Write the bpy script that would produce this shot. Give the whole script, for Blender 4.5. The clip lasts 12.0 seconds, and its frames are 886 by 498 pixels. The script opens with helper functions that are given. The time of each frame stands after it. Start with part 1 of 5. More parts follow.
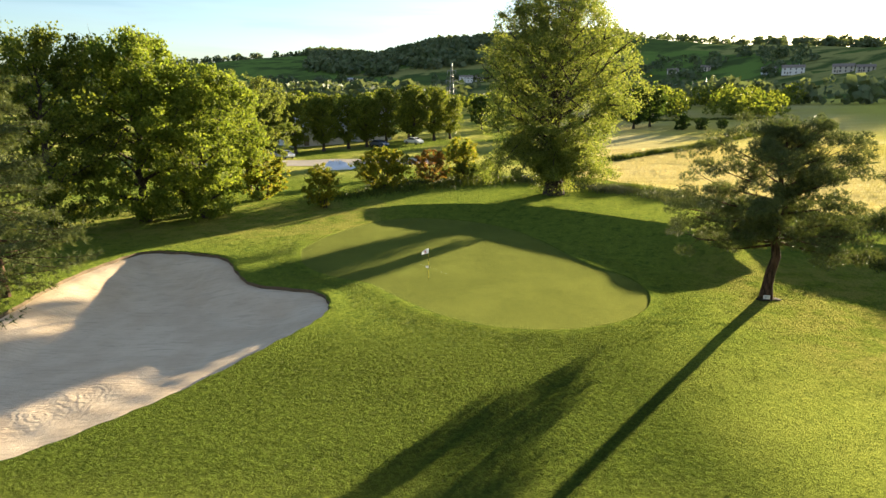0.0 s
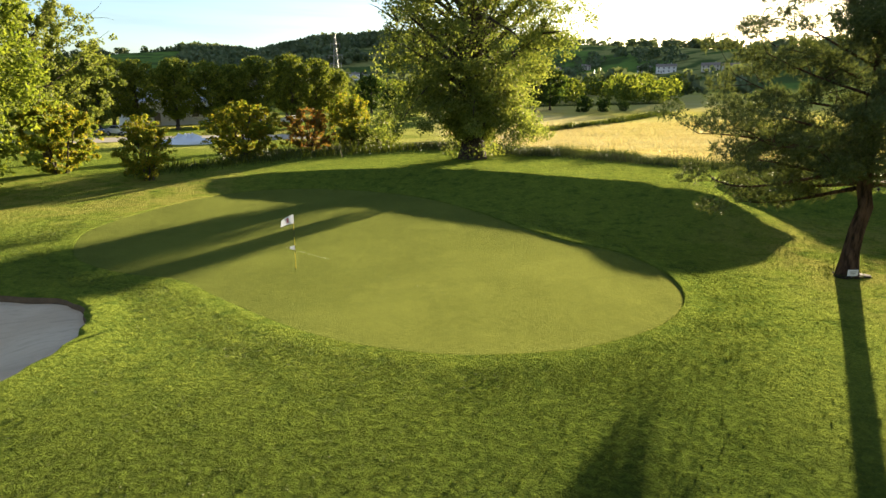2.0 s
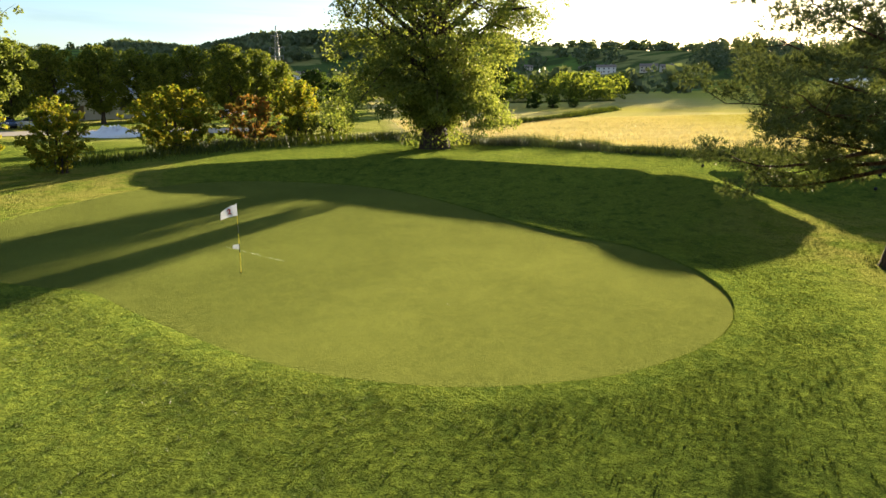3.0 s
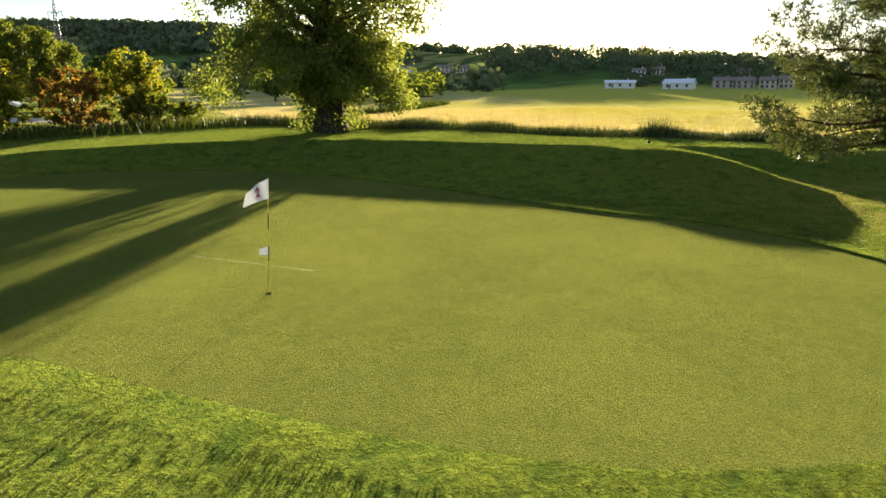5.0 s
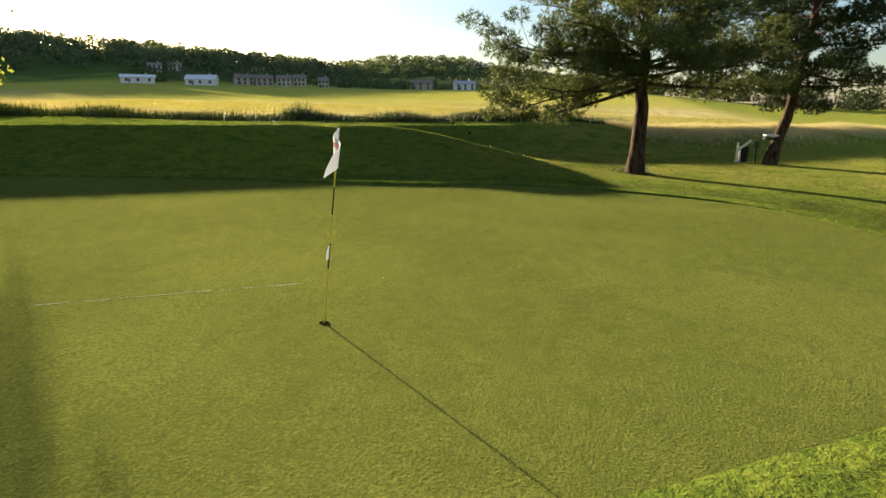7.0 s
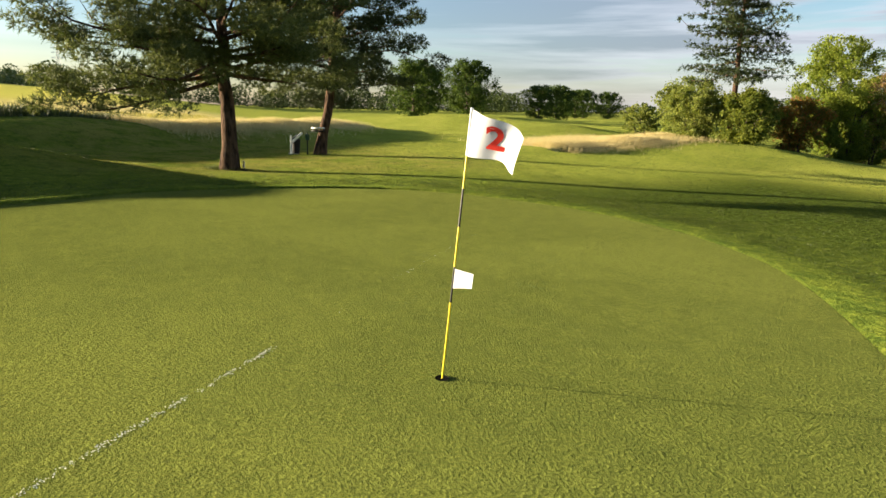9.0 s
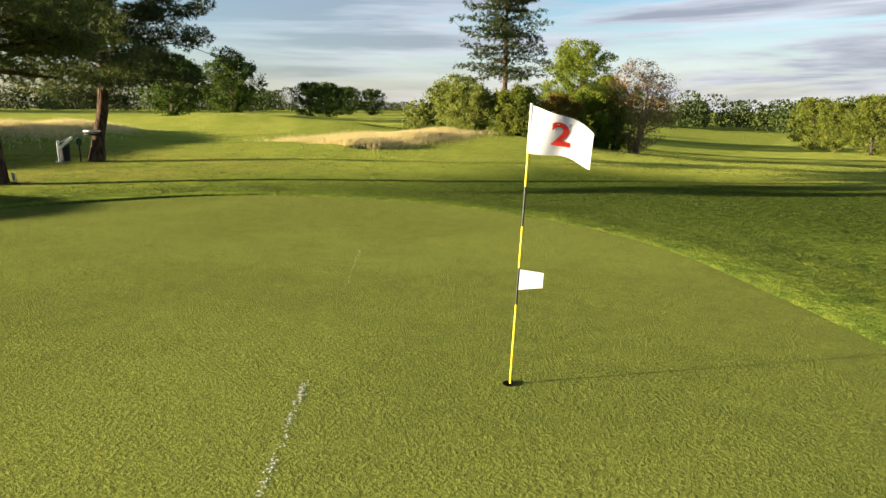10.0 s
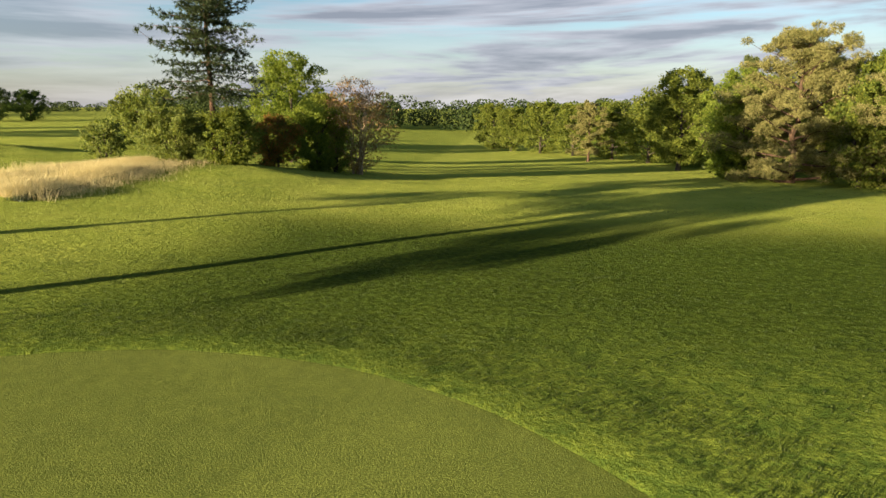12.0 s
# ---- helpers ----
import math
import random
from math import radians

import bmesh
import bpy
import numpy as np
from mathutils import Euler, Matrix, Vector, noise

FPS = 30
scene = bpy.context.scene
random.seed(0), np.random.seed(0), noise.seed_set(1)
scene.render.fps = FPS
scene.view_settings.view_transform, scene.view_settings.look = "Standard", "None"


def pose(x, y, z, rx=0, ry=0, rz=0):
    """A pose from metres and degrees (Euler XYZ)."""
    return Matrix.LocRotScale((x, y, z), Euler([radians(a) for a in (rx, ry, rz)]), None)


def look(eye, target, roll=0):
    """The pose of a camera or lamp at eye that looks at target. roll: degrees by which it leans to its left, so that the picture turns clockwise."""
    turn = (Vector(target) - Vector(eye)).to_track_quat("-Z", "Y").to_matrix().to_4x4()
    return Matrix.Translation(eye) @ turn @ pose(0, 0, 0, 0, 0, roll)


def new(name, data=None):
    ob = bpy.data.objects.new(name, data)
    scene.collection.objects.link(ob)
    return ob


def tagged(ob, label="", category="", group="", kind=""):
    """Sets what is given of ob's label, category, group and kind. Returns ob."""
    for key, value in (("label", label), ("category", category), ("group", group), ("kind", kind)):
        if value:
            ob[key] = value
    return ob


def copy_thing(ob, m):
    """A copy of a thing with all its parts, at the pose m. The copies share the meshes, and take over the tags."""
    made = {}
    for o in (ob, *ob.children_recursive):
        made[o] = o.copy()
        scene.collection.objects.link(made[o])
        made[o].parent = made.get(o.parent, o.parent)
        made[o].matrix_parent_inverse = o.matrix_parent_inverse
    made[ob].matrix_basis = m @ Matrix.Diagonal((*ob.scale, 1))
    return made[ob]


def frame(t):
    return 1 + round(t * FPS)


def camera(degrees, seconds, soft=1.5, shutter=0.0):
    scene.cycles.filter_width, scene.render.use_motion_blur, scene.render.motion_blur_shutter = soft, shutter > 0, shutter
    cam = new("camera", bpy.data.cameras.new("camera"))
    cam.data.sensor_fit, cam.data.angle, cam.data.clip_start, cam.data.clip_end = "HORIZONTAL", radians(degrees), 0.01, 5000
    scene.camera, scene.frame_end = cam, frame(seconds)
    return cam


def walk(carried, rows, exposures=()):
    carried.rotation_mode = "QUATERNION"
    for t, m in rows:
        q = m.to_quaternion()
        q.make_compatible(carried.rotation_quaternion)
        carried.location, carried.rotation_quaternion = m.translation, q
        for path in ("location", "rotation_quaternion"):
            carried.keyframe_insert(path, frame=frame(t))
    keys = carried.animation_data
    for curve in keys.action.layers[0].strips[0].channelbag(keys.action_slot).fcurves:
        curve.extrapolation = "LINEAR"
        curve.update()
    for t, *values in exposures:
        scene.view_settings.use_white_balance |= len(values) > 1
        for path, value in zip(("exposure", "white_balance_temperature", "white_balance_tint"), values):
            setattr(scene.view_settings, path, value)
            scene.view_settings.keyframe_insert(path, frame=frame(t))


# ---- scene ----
# Camera: a drone that sinks towards the flag, swings round it and climbs away backwards.
cam = camera(70.3, 12.0)
PATH = [
    (0.0, 0.0, 0.0, 11.65, 0.29, -13.33, 0.23),
    (0.5, 0.0, 5.21, 9.53, -3.04, -13.27, 0.23),
    (1.0, 0.24, 9.0, 7.86, -5.96, -13.24, 0.16),
    (1.5, 0.46, 12.86, 6.88, -7.62, -13.23, 0.14),
    (2.0, 0.44, 16.68, 6.2, -9.66, -13.16, 0.11),
    (2.5, 0.39, 19.27, 5.56, -12.57, -13.15, 0.06),
    (3.0, 0.02, 21.31, 5.01, -14.71, -13.1, -0.03),
    (5.0, -4.571, 29.585, 3.417, -32.77, -12.98, -0.33),
    (5.5, -5.718, 31.821, 3.08, -40.9, -12.9, -0.39),
    (6.0, -6.642, 34.078, 2.749, -50.01, -12.87, -0.35),
    (6.5, -7.148, 36.11, 2.465, -60.75, -12.75, -0.21),
    (7.0, -7.286, 37.632, 2.368, -74.33, -12.87, -0.35),
    (9.0, -5.195, 43.291, 2.112, -122.73, -12.5, -1.02),
    (9.5, -4.209, 44.219, 2.057, -133.4, -12.31, -0.86),
    (10.0, -3.489, 44.719, 2.083, -143.9, -12.5, -0.29),
    (10.5, -2.759, 44.888, 2.092, -153.71, -12.59, -0.17),
    (11.0, -1.971, 44.604, 2.094, -161.69, -12.58, 0.01),
    (11.5, -1.141, 43.577, 2.606, -167.25, -12.55, -0.03),
    (12.0, -0.31, 41.64, 4.02, -170.4, -12.7, 0.0),
]
walk(cam, [(t, pose(x, y, z, 90 + pitch, roll, yaw)) for t, x, y, z, yaw, pitch, roll in PATH],
     [(0.0, 2.76, 5800.0, 12.0), (2.5, 2.64, 5800.0, 12.0), (5.0, 2.58, 5800.0, 12.0), (6.0, 2.54, 5800.0, 12.0), (7.0, 2.33, 5800.0, 12.0), (9.0, 2.47, 5800.0, 12.0), (10.5, 2.42, 5800.0, 12.0), (12.0, 2.2, 5800.0, 12.0)])

# ---- light: a low evening sun, clear sky with thin bands of cloud in the south ----
SUN_AZ, SUN_EL = 40.4, 6.7
s_az, s_el = radians(SUN_AZ), radians(SUN_EL)
SUN_DIR = Vector((math.sin(s_az) * math.cos(s_el), math.cos(s_az) * math.cos(s_el), math.sin(s_el)))
sun = new("sun", bpy.data.lights.new("sun", "SUN"))
sun.data.energy, sun.data.angle, sun.data.color = 4.5, radians(0.6), (1.0, 0.78, 0.46)
sun.matrix_world = look(SUN_DIR * 100, (0, 0, 0))

world = bpy.data.worlds.new("world")
scene.world = world
world.use_nodes = True
wn, wl = world.node_tree.nodes, world.node_tree.links
wn.clear()
sky = wn.new("ShaderNodeTexSky")
sky.sky_type, sky.sun_disc = "NISHITA", False
sky.sun_elevation, sky.sun_rotation = s_el, s_az
sky.air_density, sky.dust_density, sky.ozone_density = 1.0, 0.85, 2.0
SKY_STRENGTH = 0.0505
back = wn.new("ShaderNodeBackground")
back.inputs["Strength"].default_value = SKY_STRENGTH
world_out = wn.new("ShaderNodeOutputWorld")
# cloud bands: noise stretched along the horizon, kept to the southern half of the sky
coord = wn.new("ShaderNodeTexCoord")
sep = wn.new("ShaderNodeSeparateXYZ")
wl.new(coord.outputs["Generated"], sep.inputs[0])


def wmath(op, a, b=None, c=None, clamp=False):
    n = wn.new("ShaderNodeMath")
    n.operation, n.use_clamp = op, clamp
    for k, v in enumerate((a, b, c)):
        if v is None:
            continue
        if isinstance(v, (int, float)):
            n.inputs[k].default_value = v
        else:
            wl.new(v, n.inputs[k])
    return n.outputs[0]


zc = wmath("ADD", wmath("MAXIMUM", sep.outputs[2], 0.0), 0.16)
cx, cy = wmath("DIVIDE", sep.outputs[0], zc), wmath("DIVIDE", sep.outputs[1], zc)
comb = wn.new("ShaderNodeCombineXYZ")
wl.new(wmath("MULTIPLY", cx, 0.55), comb.inputs[0])
wl.new(wmath("ADD", wmath("MULTIPLY", sep.outputs[2], 21.0), wmath("MULTIPLY", cx, 0.14)), comb.inputs[1])
cloud = wn.new("ShaderNodeTexNoise")
wl.new(comb.outputs[0], cloud.inputs["Vector"])
for key, v in (("Scale", 0.95), ("Detail", 7.0), ("Roughness", 0.56), ("Distortion", 0.35)):
    cloud.inputs[key].default_value = v
thick = wn.new("ShaderNodeMapRange")
wl.new(cloud.outputs["Fac"], thick.inputs[0])
for k, v in enumerate((0.40, 0.52, 0.0, 0.92)):
    thick.inputs[k + 1].default_value = v
south = wn.new("ShaderNodeMapRange")
wl.new(wmath("ADD", wmath("MULTIPLY", sep.outputs[1], -1.0), wmath("MULTIPLY", sep.outputs[0], -0.15)), south.inputs[0])
for k, v in enumerate((0.25, 0.85, 0.2, 1.0)):
    south.inputs[k + 1].default_value = v
shade = wn.new("ShaderNodeTexNoise")
wl.new(comb.outputs[0], shade.inputs["Vector"])
shade.inputs["Scale"].default_value, shade.inputs["Detail"].default_value = 2.2, 5.0
tone = wn.new("ShaderNodeMix")
tone.data_type = "RGBA"
# the thick middle of a band is grey, its thin rim bright
rim_light = wmath("ADD", wmath("MULTIPLY", wmath("SUBTRACT", 0.60, cloud.outputs["Fac"]), 5.0), wmath("MULTIPLY", wmath("SUBTRACT", shade.outputs["Fac"], 0.5), 1.6))
wl.new(wmath("ADD", rim_light, 0.0, clamp=True), tone.inputs["Factor"])
tone.inputs["A"].default_value = (1.45, 1.47, 1.58, 1)
tone.inputs["B"].default_value = (3.7, 3.5, 3.4, 1)
mixc = wn.new("ShaderNodeMix")
mixc.data_type = "RGBA"
low_haze = wmath("MULTIPLY", wmath("SUBTRACT", 0.16, sep.outputs[2], clamp=True), 4.5)
wl.new(wmath("MULTIPLY", wmath("MAXIMUM", thick.outputs[0], wmath("MINIMUM", low_haze, 0.75)), south.outputs[0]), mixc.inputs["Factor"])
wl.new(sky.outputs[0], mixc.inputs["A"])
wl.new(tone.outputs["Result"], mixc.inputs["B"])
wl.new(mixc.outputs["Result"], back.inputs["Color"])
wl.new(back.outputs[0], world_out.inputs["Surface"])

# ---- materials ----


class Nodes:
    """A node material written line by line."""

    def __init__(self, name):
        self.mat = bpy.data.materials.new(name)
        self.mat.use_nodes = True
        self.n, self.l = self.mat.node_tree.nodes, self.mat.node_tree.links
        self.n.clear()
        self.out = self.n.new("ShaderNodeOutputMaterial")
        self.geo = self.n.new("ShaderNodeNewGeometry")
        self.pos = self.geo.outputs["Position"]

    def put(self, socket, value):
        if isinstance(value, bpy.types.NodeSocket):
            self.l.new(value, socket)
        elif isinstance(value, tuple) and len(value) == 3 and socket.type == "RGBA":
            socket.default_value = (*value, 1)
        else:
            socket.default_value = value

    def math(self, op, a, b=None, c=None, clamp=False):
        n = self.n.new("ShaderNodeMath")
        n.operation, n.use_clamp = op, clamp
        for k, v in enumerate((a, b, c)):
            if v is not None:
                self.put(n.inputs[k], v)
        return n.outputs[0]

    def noise(self, scale, detail=3.0, rough=0.55, vector=None, stretch=None, distort=0.0):
        n = self.n.new("ShaderNodeTexNoise")
        v = vector or self.pos
        if stretch:
            m = self.n.new("ShaderNodeMapping")
            self.l.new(v, m.inputs["Vector"])
            m.inputs["Rotation"].default_value = (0, 0, stretch[3] if len(stretch) > 3 else 0)
            m.inputs["Scale"].default_value = stretch[:3]
            v = m.outputs[0]
        self.l.new(v, n.inputs["Vector"])
        for key, value in (("Scale", scale), ("Detail", detail), ("Roughness", rough), ("Distortion", distort)):
            n.inputs[key].default_value = value
        return n.outputs["Fac"]

    def band(self, value, a, b, lo=0.0, hi=1.0):
        n = self.n.new("ShaderNodeMapRange")
        n.interpolation_type = "SMOOTHSTEP"
        self.put(n.inputs[0], value)
        for k, v in enumerate((a, b, lo, hi)):
            n.inputs[k + 1].default_value = v
        return n.outputs[0]

    def mix(self, fac, a, b, mode="MIX"):
        n = self.n.new("ShaderNodeMix")
        n.data_type, n.blend_type = "RGBA", mode
        self.put(n.inputs["Factor"], fac)
        self.put(n.inputs["A"], a)
        self.put(n.inputs["B"], b)
        return n.outputs["Result"]

    def dot(self, x, y, c):
        """x * X + y * Y - c of the place."""
        if not hasattr(self, "sep"):
            self.sep = self.n.new("ShaderNodeSeparateXYZ")
            self.l.new(self.pos, self.sep.inputs[0])
        return self.math("MULTIPLY_ADD", self.sep.outputs[0], x, self.math("MULTIPLY_ADD", self.sep.outputs[1], y, -c))

    def bump(self, height, strength, distance=0.05):
        n = self.n.new("ShaderNodeBump")
        self.put(n.inputs["Height"], height)
        n.inputs["Strength"].default_value, n.inputs["Distance"].default_value = strength, distance
        return n.outputs[0]

    def surface(self, color, rough=0.7, metal=0.0, normal=None, spec=0.3, thin=0.0, thin_color=None, sheen=0.0, upright=False, gloss=None):
        p = self.n.new("ShaderNodeBsdfPrincipled")
        self.put(p.inputs["Base Color"], color)
        self.put(p.inputs["Roughness"], rough)
        p.inputs["Metallic"].default_value = metal
        p.inputs["Specular IOR Level"].default_value = spec
        p.inputs["Sheen Weight"].default_value = sheen
        p.inputs["Sheen Roughness"].default_value = 0.55
        p.inputs["Sheen Tint"].default_value = (0.71, 0.74, 0.20, 1)
        if normal:
            self.l.new(normal, p.inputs["Normal"])
        last = p.outputs[0]
        if thin:
            t = self.n.new("ShaderNodeBsdfTranslucent")
            self.put(t.inputs["Color"], thin_color or color)
            m = self.n.new("ShaderNodeMixShader")
            m.inputs[0].default_value = thin
            self.l.new(last, m.inputs[1])
            self.l.new(t.outputs[0], m.inputs[2])
            last = m.outputs[0]
        if gloss:  # the coloured shine of grass blades against the light
            g = self.n.new("ShaderNodeBsdfGlossy")
            g.inputs["Color"].default_value, g.inputs["Roughness"].default_value = (*gloss, 1), 0.46
            if normal:
                self.l.new(normal, g.inputs["Normal"])
            m = self.n.new("ShaderNodeAddShader")
            self.l.new(last, m.inputs[0])
            self.l.new(g.outputs[0], m.inputs[1])
            last = m.outputs[0]
        self.l.new(last, self.out.inputs["Surface"])
        self.mat.cycles.use_bump_map_correction = not upright
        return self.mat


def plain(name, color, rough=0.6, metal=0.0, grain=8.0, spec=0.3, var=0.25):
    m = Nodes(name)
    f = m.noise(grain, 5.0)
    dark = tuple(c * (1 - var) for c in color)
    return m.surface(m.mix(f, dark, tuple(min(1, c * (1 + var)) for c in color)), rough, metal, m.bump(m.noise(grain * 4, 3.0), 0.15, 0.02), spec)


def leaf_mat(name, dark, light, thin=0.45, glow=1.35, island=0.5, big=0.35):
    """Foliage: colour differs leaf by leaf and bough by bough; light comes through."""
    m = Nodes(name)
    r = m.geo.outputs["Random Per Island"]
    f = m.math("ADD", m.math("MULTIPLY", r, island), m.math("MULTIPLY", m.noise(big, 2.0), 1.0 - island), clamp=True)
    f = m.band(f, 0.2, 0.8)
    c = m.mix(f, dark, light)
    t = m.mix(1.0, c, (glow * 1.02, glow, glow * 0.5), "MULTIPLY")
    return m.surface(c, 0.6, 0, None, 0.10, thin, t)


def grass_mat(name, dark, light, thin=0.5, glow=1.6, warm=0.4):
    m = Nodes(name)
    r = m.geo.outputs["Random Per Island"]
    f = m.band(m.math("ADD", m.math("MULTIPLY", r, 0.5), m.math("MULTIPLY", m.noise(0.35, 4.0), 0.5)), 0.25, 0.75)
    c = m.mix(f, dark, light)
    t = m.mix(1.0, c, (glow * (1.2 - 0.25 * warm), glow, glow * warm), "MULTIPLY")
    return m.surface(c, 0.55, 0, None, 0.3, thin, t)


def ground_mat():
    """Mown rough and fairway near by, dry hay field in the north-east, fields and woods on the hills."""
    m = Nodes("turf")
    fine, mid, wide = m.noise(17.0, 4.0, 0.7), m.noise(1.1, 6.0, 0.65), m.noise(0.07, 4.0)
    tuft = m.noise(5.0, 6.0, 0.74, distort=0.3)
    clod = m.noise(1.7, 4.0, 0.65, distort=0.5)
    c = m.mix(m.band(mid, 0.3, 0.7), (0.066, 0.104, 0.014), (0.128, 0.164, 0.020))
    c = m.mix(m.band(tuft, 0.42, 0.66, 0.0, 0.7), c, (0.186, 0.216, 0.026))
    c = m.mix(m.band(wide, 0.45, 0.75, 0.0, 0.5), c, (0.150, 0.160, 0.024))
    # dark gaps between tufts: their shade is put into the colour
    c = m.mix(m.band(clod, 0.49, 0.34, 0.0, 0.8), c, (0.036, 0.068, 0.011))
    c = m.mix(m.band(fine, 0.42, 0.64, 0.0, 0.65), c, (0.036, 0.070, 0.012))
    # approach turf is darker; pine and tuft shadow partly put into its colour
    near_turf_shade = m.math("MULTIPLY", m.band(m.dot(0, 1, 33.0), 4.0, -6.0), m.math("MULTIPLY", m.band(m.dot(0, 1, 9.0), -6.0, 7.0), m.band(m.dot(1, 0.1, 16.0), 4.0, -6.0)))
    c = m.mix(m.math("MULTIPLY", near_turf_shade, 0.92), c, m.mix(m.band(tuft, 0.40, 0.64), (0.010, 0.021, 0.004), (0.040, 0.061, 0.008)))
    # lighter, shorter fairways in the south and east
    lane = m.math("ABSOLUTE", m.dot(1.0, 0.08, -4.0))
    south_lane = m.math("MULTIPLY", m.band(m.math("ADD", lane, m.math("MULTIPLY", mid, 3.0)), 24.0, 19.0), m.band(m.dot(0, 1, 15.0), 5.0, -6.0))
    east_lane = m.math("MULTIPLY", m.band(m.dot(1.0, 0.35, 44.0), 0.0, 6.0), m.band(m.dot(0, 1, 18.0), 4.0, -6.0))
    lawn = m.mix(m.band(m.noise(0.35, 5.0), 0.3, 0.7), (0.225, 0.255, 0.038), (0.30, 0.315, 0.056))
    bank_turf = m.math("MULTIPLY", m.math("MULTIPLY", m.band(m.dot(1, 0, 8.0), 0.0, 7.0), m.band(m.dot(0, 1, 29.0), 4.0, -6.0)), 0.6)
    c = m.mix(m.math("MULTIPLY", m.math("MAXIMUM", m.math("MAXIMUM", south_lane, east_lane), bank_turf), 0.85), c, m.mix(m.band(fine, 0.42, 0.64, 0.0, 0.4), lawn, (0.05, 0.075, 0.010)))
    # dry bank in the north-west, sparse dry turf round the pines
    dry = m.math("MULTIPLY", m.band(m.dot(-1, 0, 3.0), 0.0, 6.0), m.math("MULTIPLY", m.band(m.dot(0, 1, 48.0), 0.0, 7.0), m.band(m.dot(0, 1, 69.0), 2.0, -4.0)))
    bare_ = m.math("MULTIPLY", m.band(m.dot(1, 0, 14.0), 0.0, 6.0), m.math("MULTIPLY", m.band(m.dot(0, 1, 22.0), 0.0, 6.0), m.band(m.dot(0, 1, 46.0), 2.0, -6.0)))
    c = m.mix(m.math("MULTIPLY", m.math("MAXIMUM", dry, bare_), m.band(m.noise(0.6, 6.0, 0.7), 0.38, 0.6, 0.0, 0.75)), c, m.mix(tuft, (0.10, 0.10, 0.02), (0.26, 0.24, 0.06)))
    # hay field, cut grass in faint rows
    rows = m.noise(0.5, 4.0, 0.6, stretch=(0.12, 1.4, 1.0, 0.55))
    hay = m.mix(m.band(rows, 0.3, 0.7), (0.35, 0.30, 0.12), (0.46, 0.40, 0.18))
    hay = m.mix(m.band(m.noise(0.02, 3.0), 0.4, 0.65, 0.0, 0.8), hay, (0.33, 0.30, 0.05))
    far_hay = m.band(m.dot(0.8, 0.6, 120.0), 0.0, 60.0)
    hay = m.mix(m.math("MULTIPLY", far_hay, m.band(m.dot(0.92, -0.4, 30.0), -20.0, 30.0)), hay, (0.38, 0.365, 0.07))
    wob = m.math("MULTIPLY", m.math("SUBTRACT", m.noise(0.08, 3.0), 0.5), 9.0)
    e1 = m.band(m.math("ADD", m.dot(0.84, 0.54, 60.0), wob), -1.5, 1.5)
    e2 = m.band(m.math("ADD", m.dot(1.0, -0.1, 5.0), wob), -2.0, 2.0)
    e3 = m.band(m.dot(0.0, 1.0, 17.0), -6.0, 6.0)
    c = m.mix(m.math("MULTIPLY", m.math("MULTIPLY", e1, e2), e3), c, hay)
    # meadow between mound and car park: dry and green patches
    meadow = m.math("MULTIPLY", m.band(m.dot(0.0, 1.0, 82.0), 0.0, 14.0), m.math("SUBTRACT", 1.0, e2))
    c = m.mix(m.math("MULTIPLY", meadow, m.band(m.noise(0.06, 4.0), 0.4, 0.6, 0.0, 0.8)), c, (0.30, 0.29, 0.07))
    # far country: patchwork of fields under scrub
    vor = m.n.new("ShaderNodeTexVoronoi")
    m.l.new(m.pos, vor.inputs["Vector"])
    vor.inputs["Scale"].default_value = 0.009
    hue = m.n.new("ShaderNodeSeparateColor")
    m.l.new(vor.outputs["Color"], hue.inputs[0])
    far = m.mix(m.band(hue.outputs[0], 0.35, 0.4), (0.07, 0.11, 0.03), m.mix(m.band(hue.outputs[1], 0.4, 0.5), (0.12, 0.19, 0.04), (0.26, 0.25, 0.08)))
    far = m.mix(m.band(m.noise(0.03, 5.0), 0.45, 0.62), far, (0.055, 0.085, 0.028))
    r2 = m.math("SQRT", m.math("ADD", m.math("POWER", m.dot(1, 0, 0), 2.0), m.math("POWER", m.math("MAXIMUM", m.dot(0, 1, 0), 0.0), 2.0)))
    north = m.band(m.dot(0, 1, 0), 60.0, 140.0)
    c = m.mix(m.math("MULTIPLY", m.band(r2, 395.0, 430.0), north), c, far)
    h = m.math("ADD", m.math("MULTIPLY", fine, 0.35), m.math("MULTIPLY_ADD", clod, 1.0, tuft))
    return m.surface(c, 0.9, 0, m.bump(h, 1.0, 0.21), 0.0, upright=True, sheen=0.03, gloss=(0.012, 0.013, 0.002))


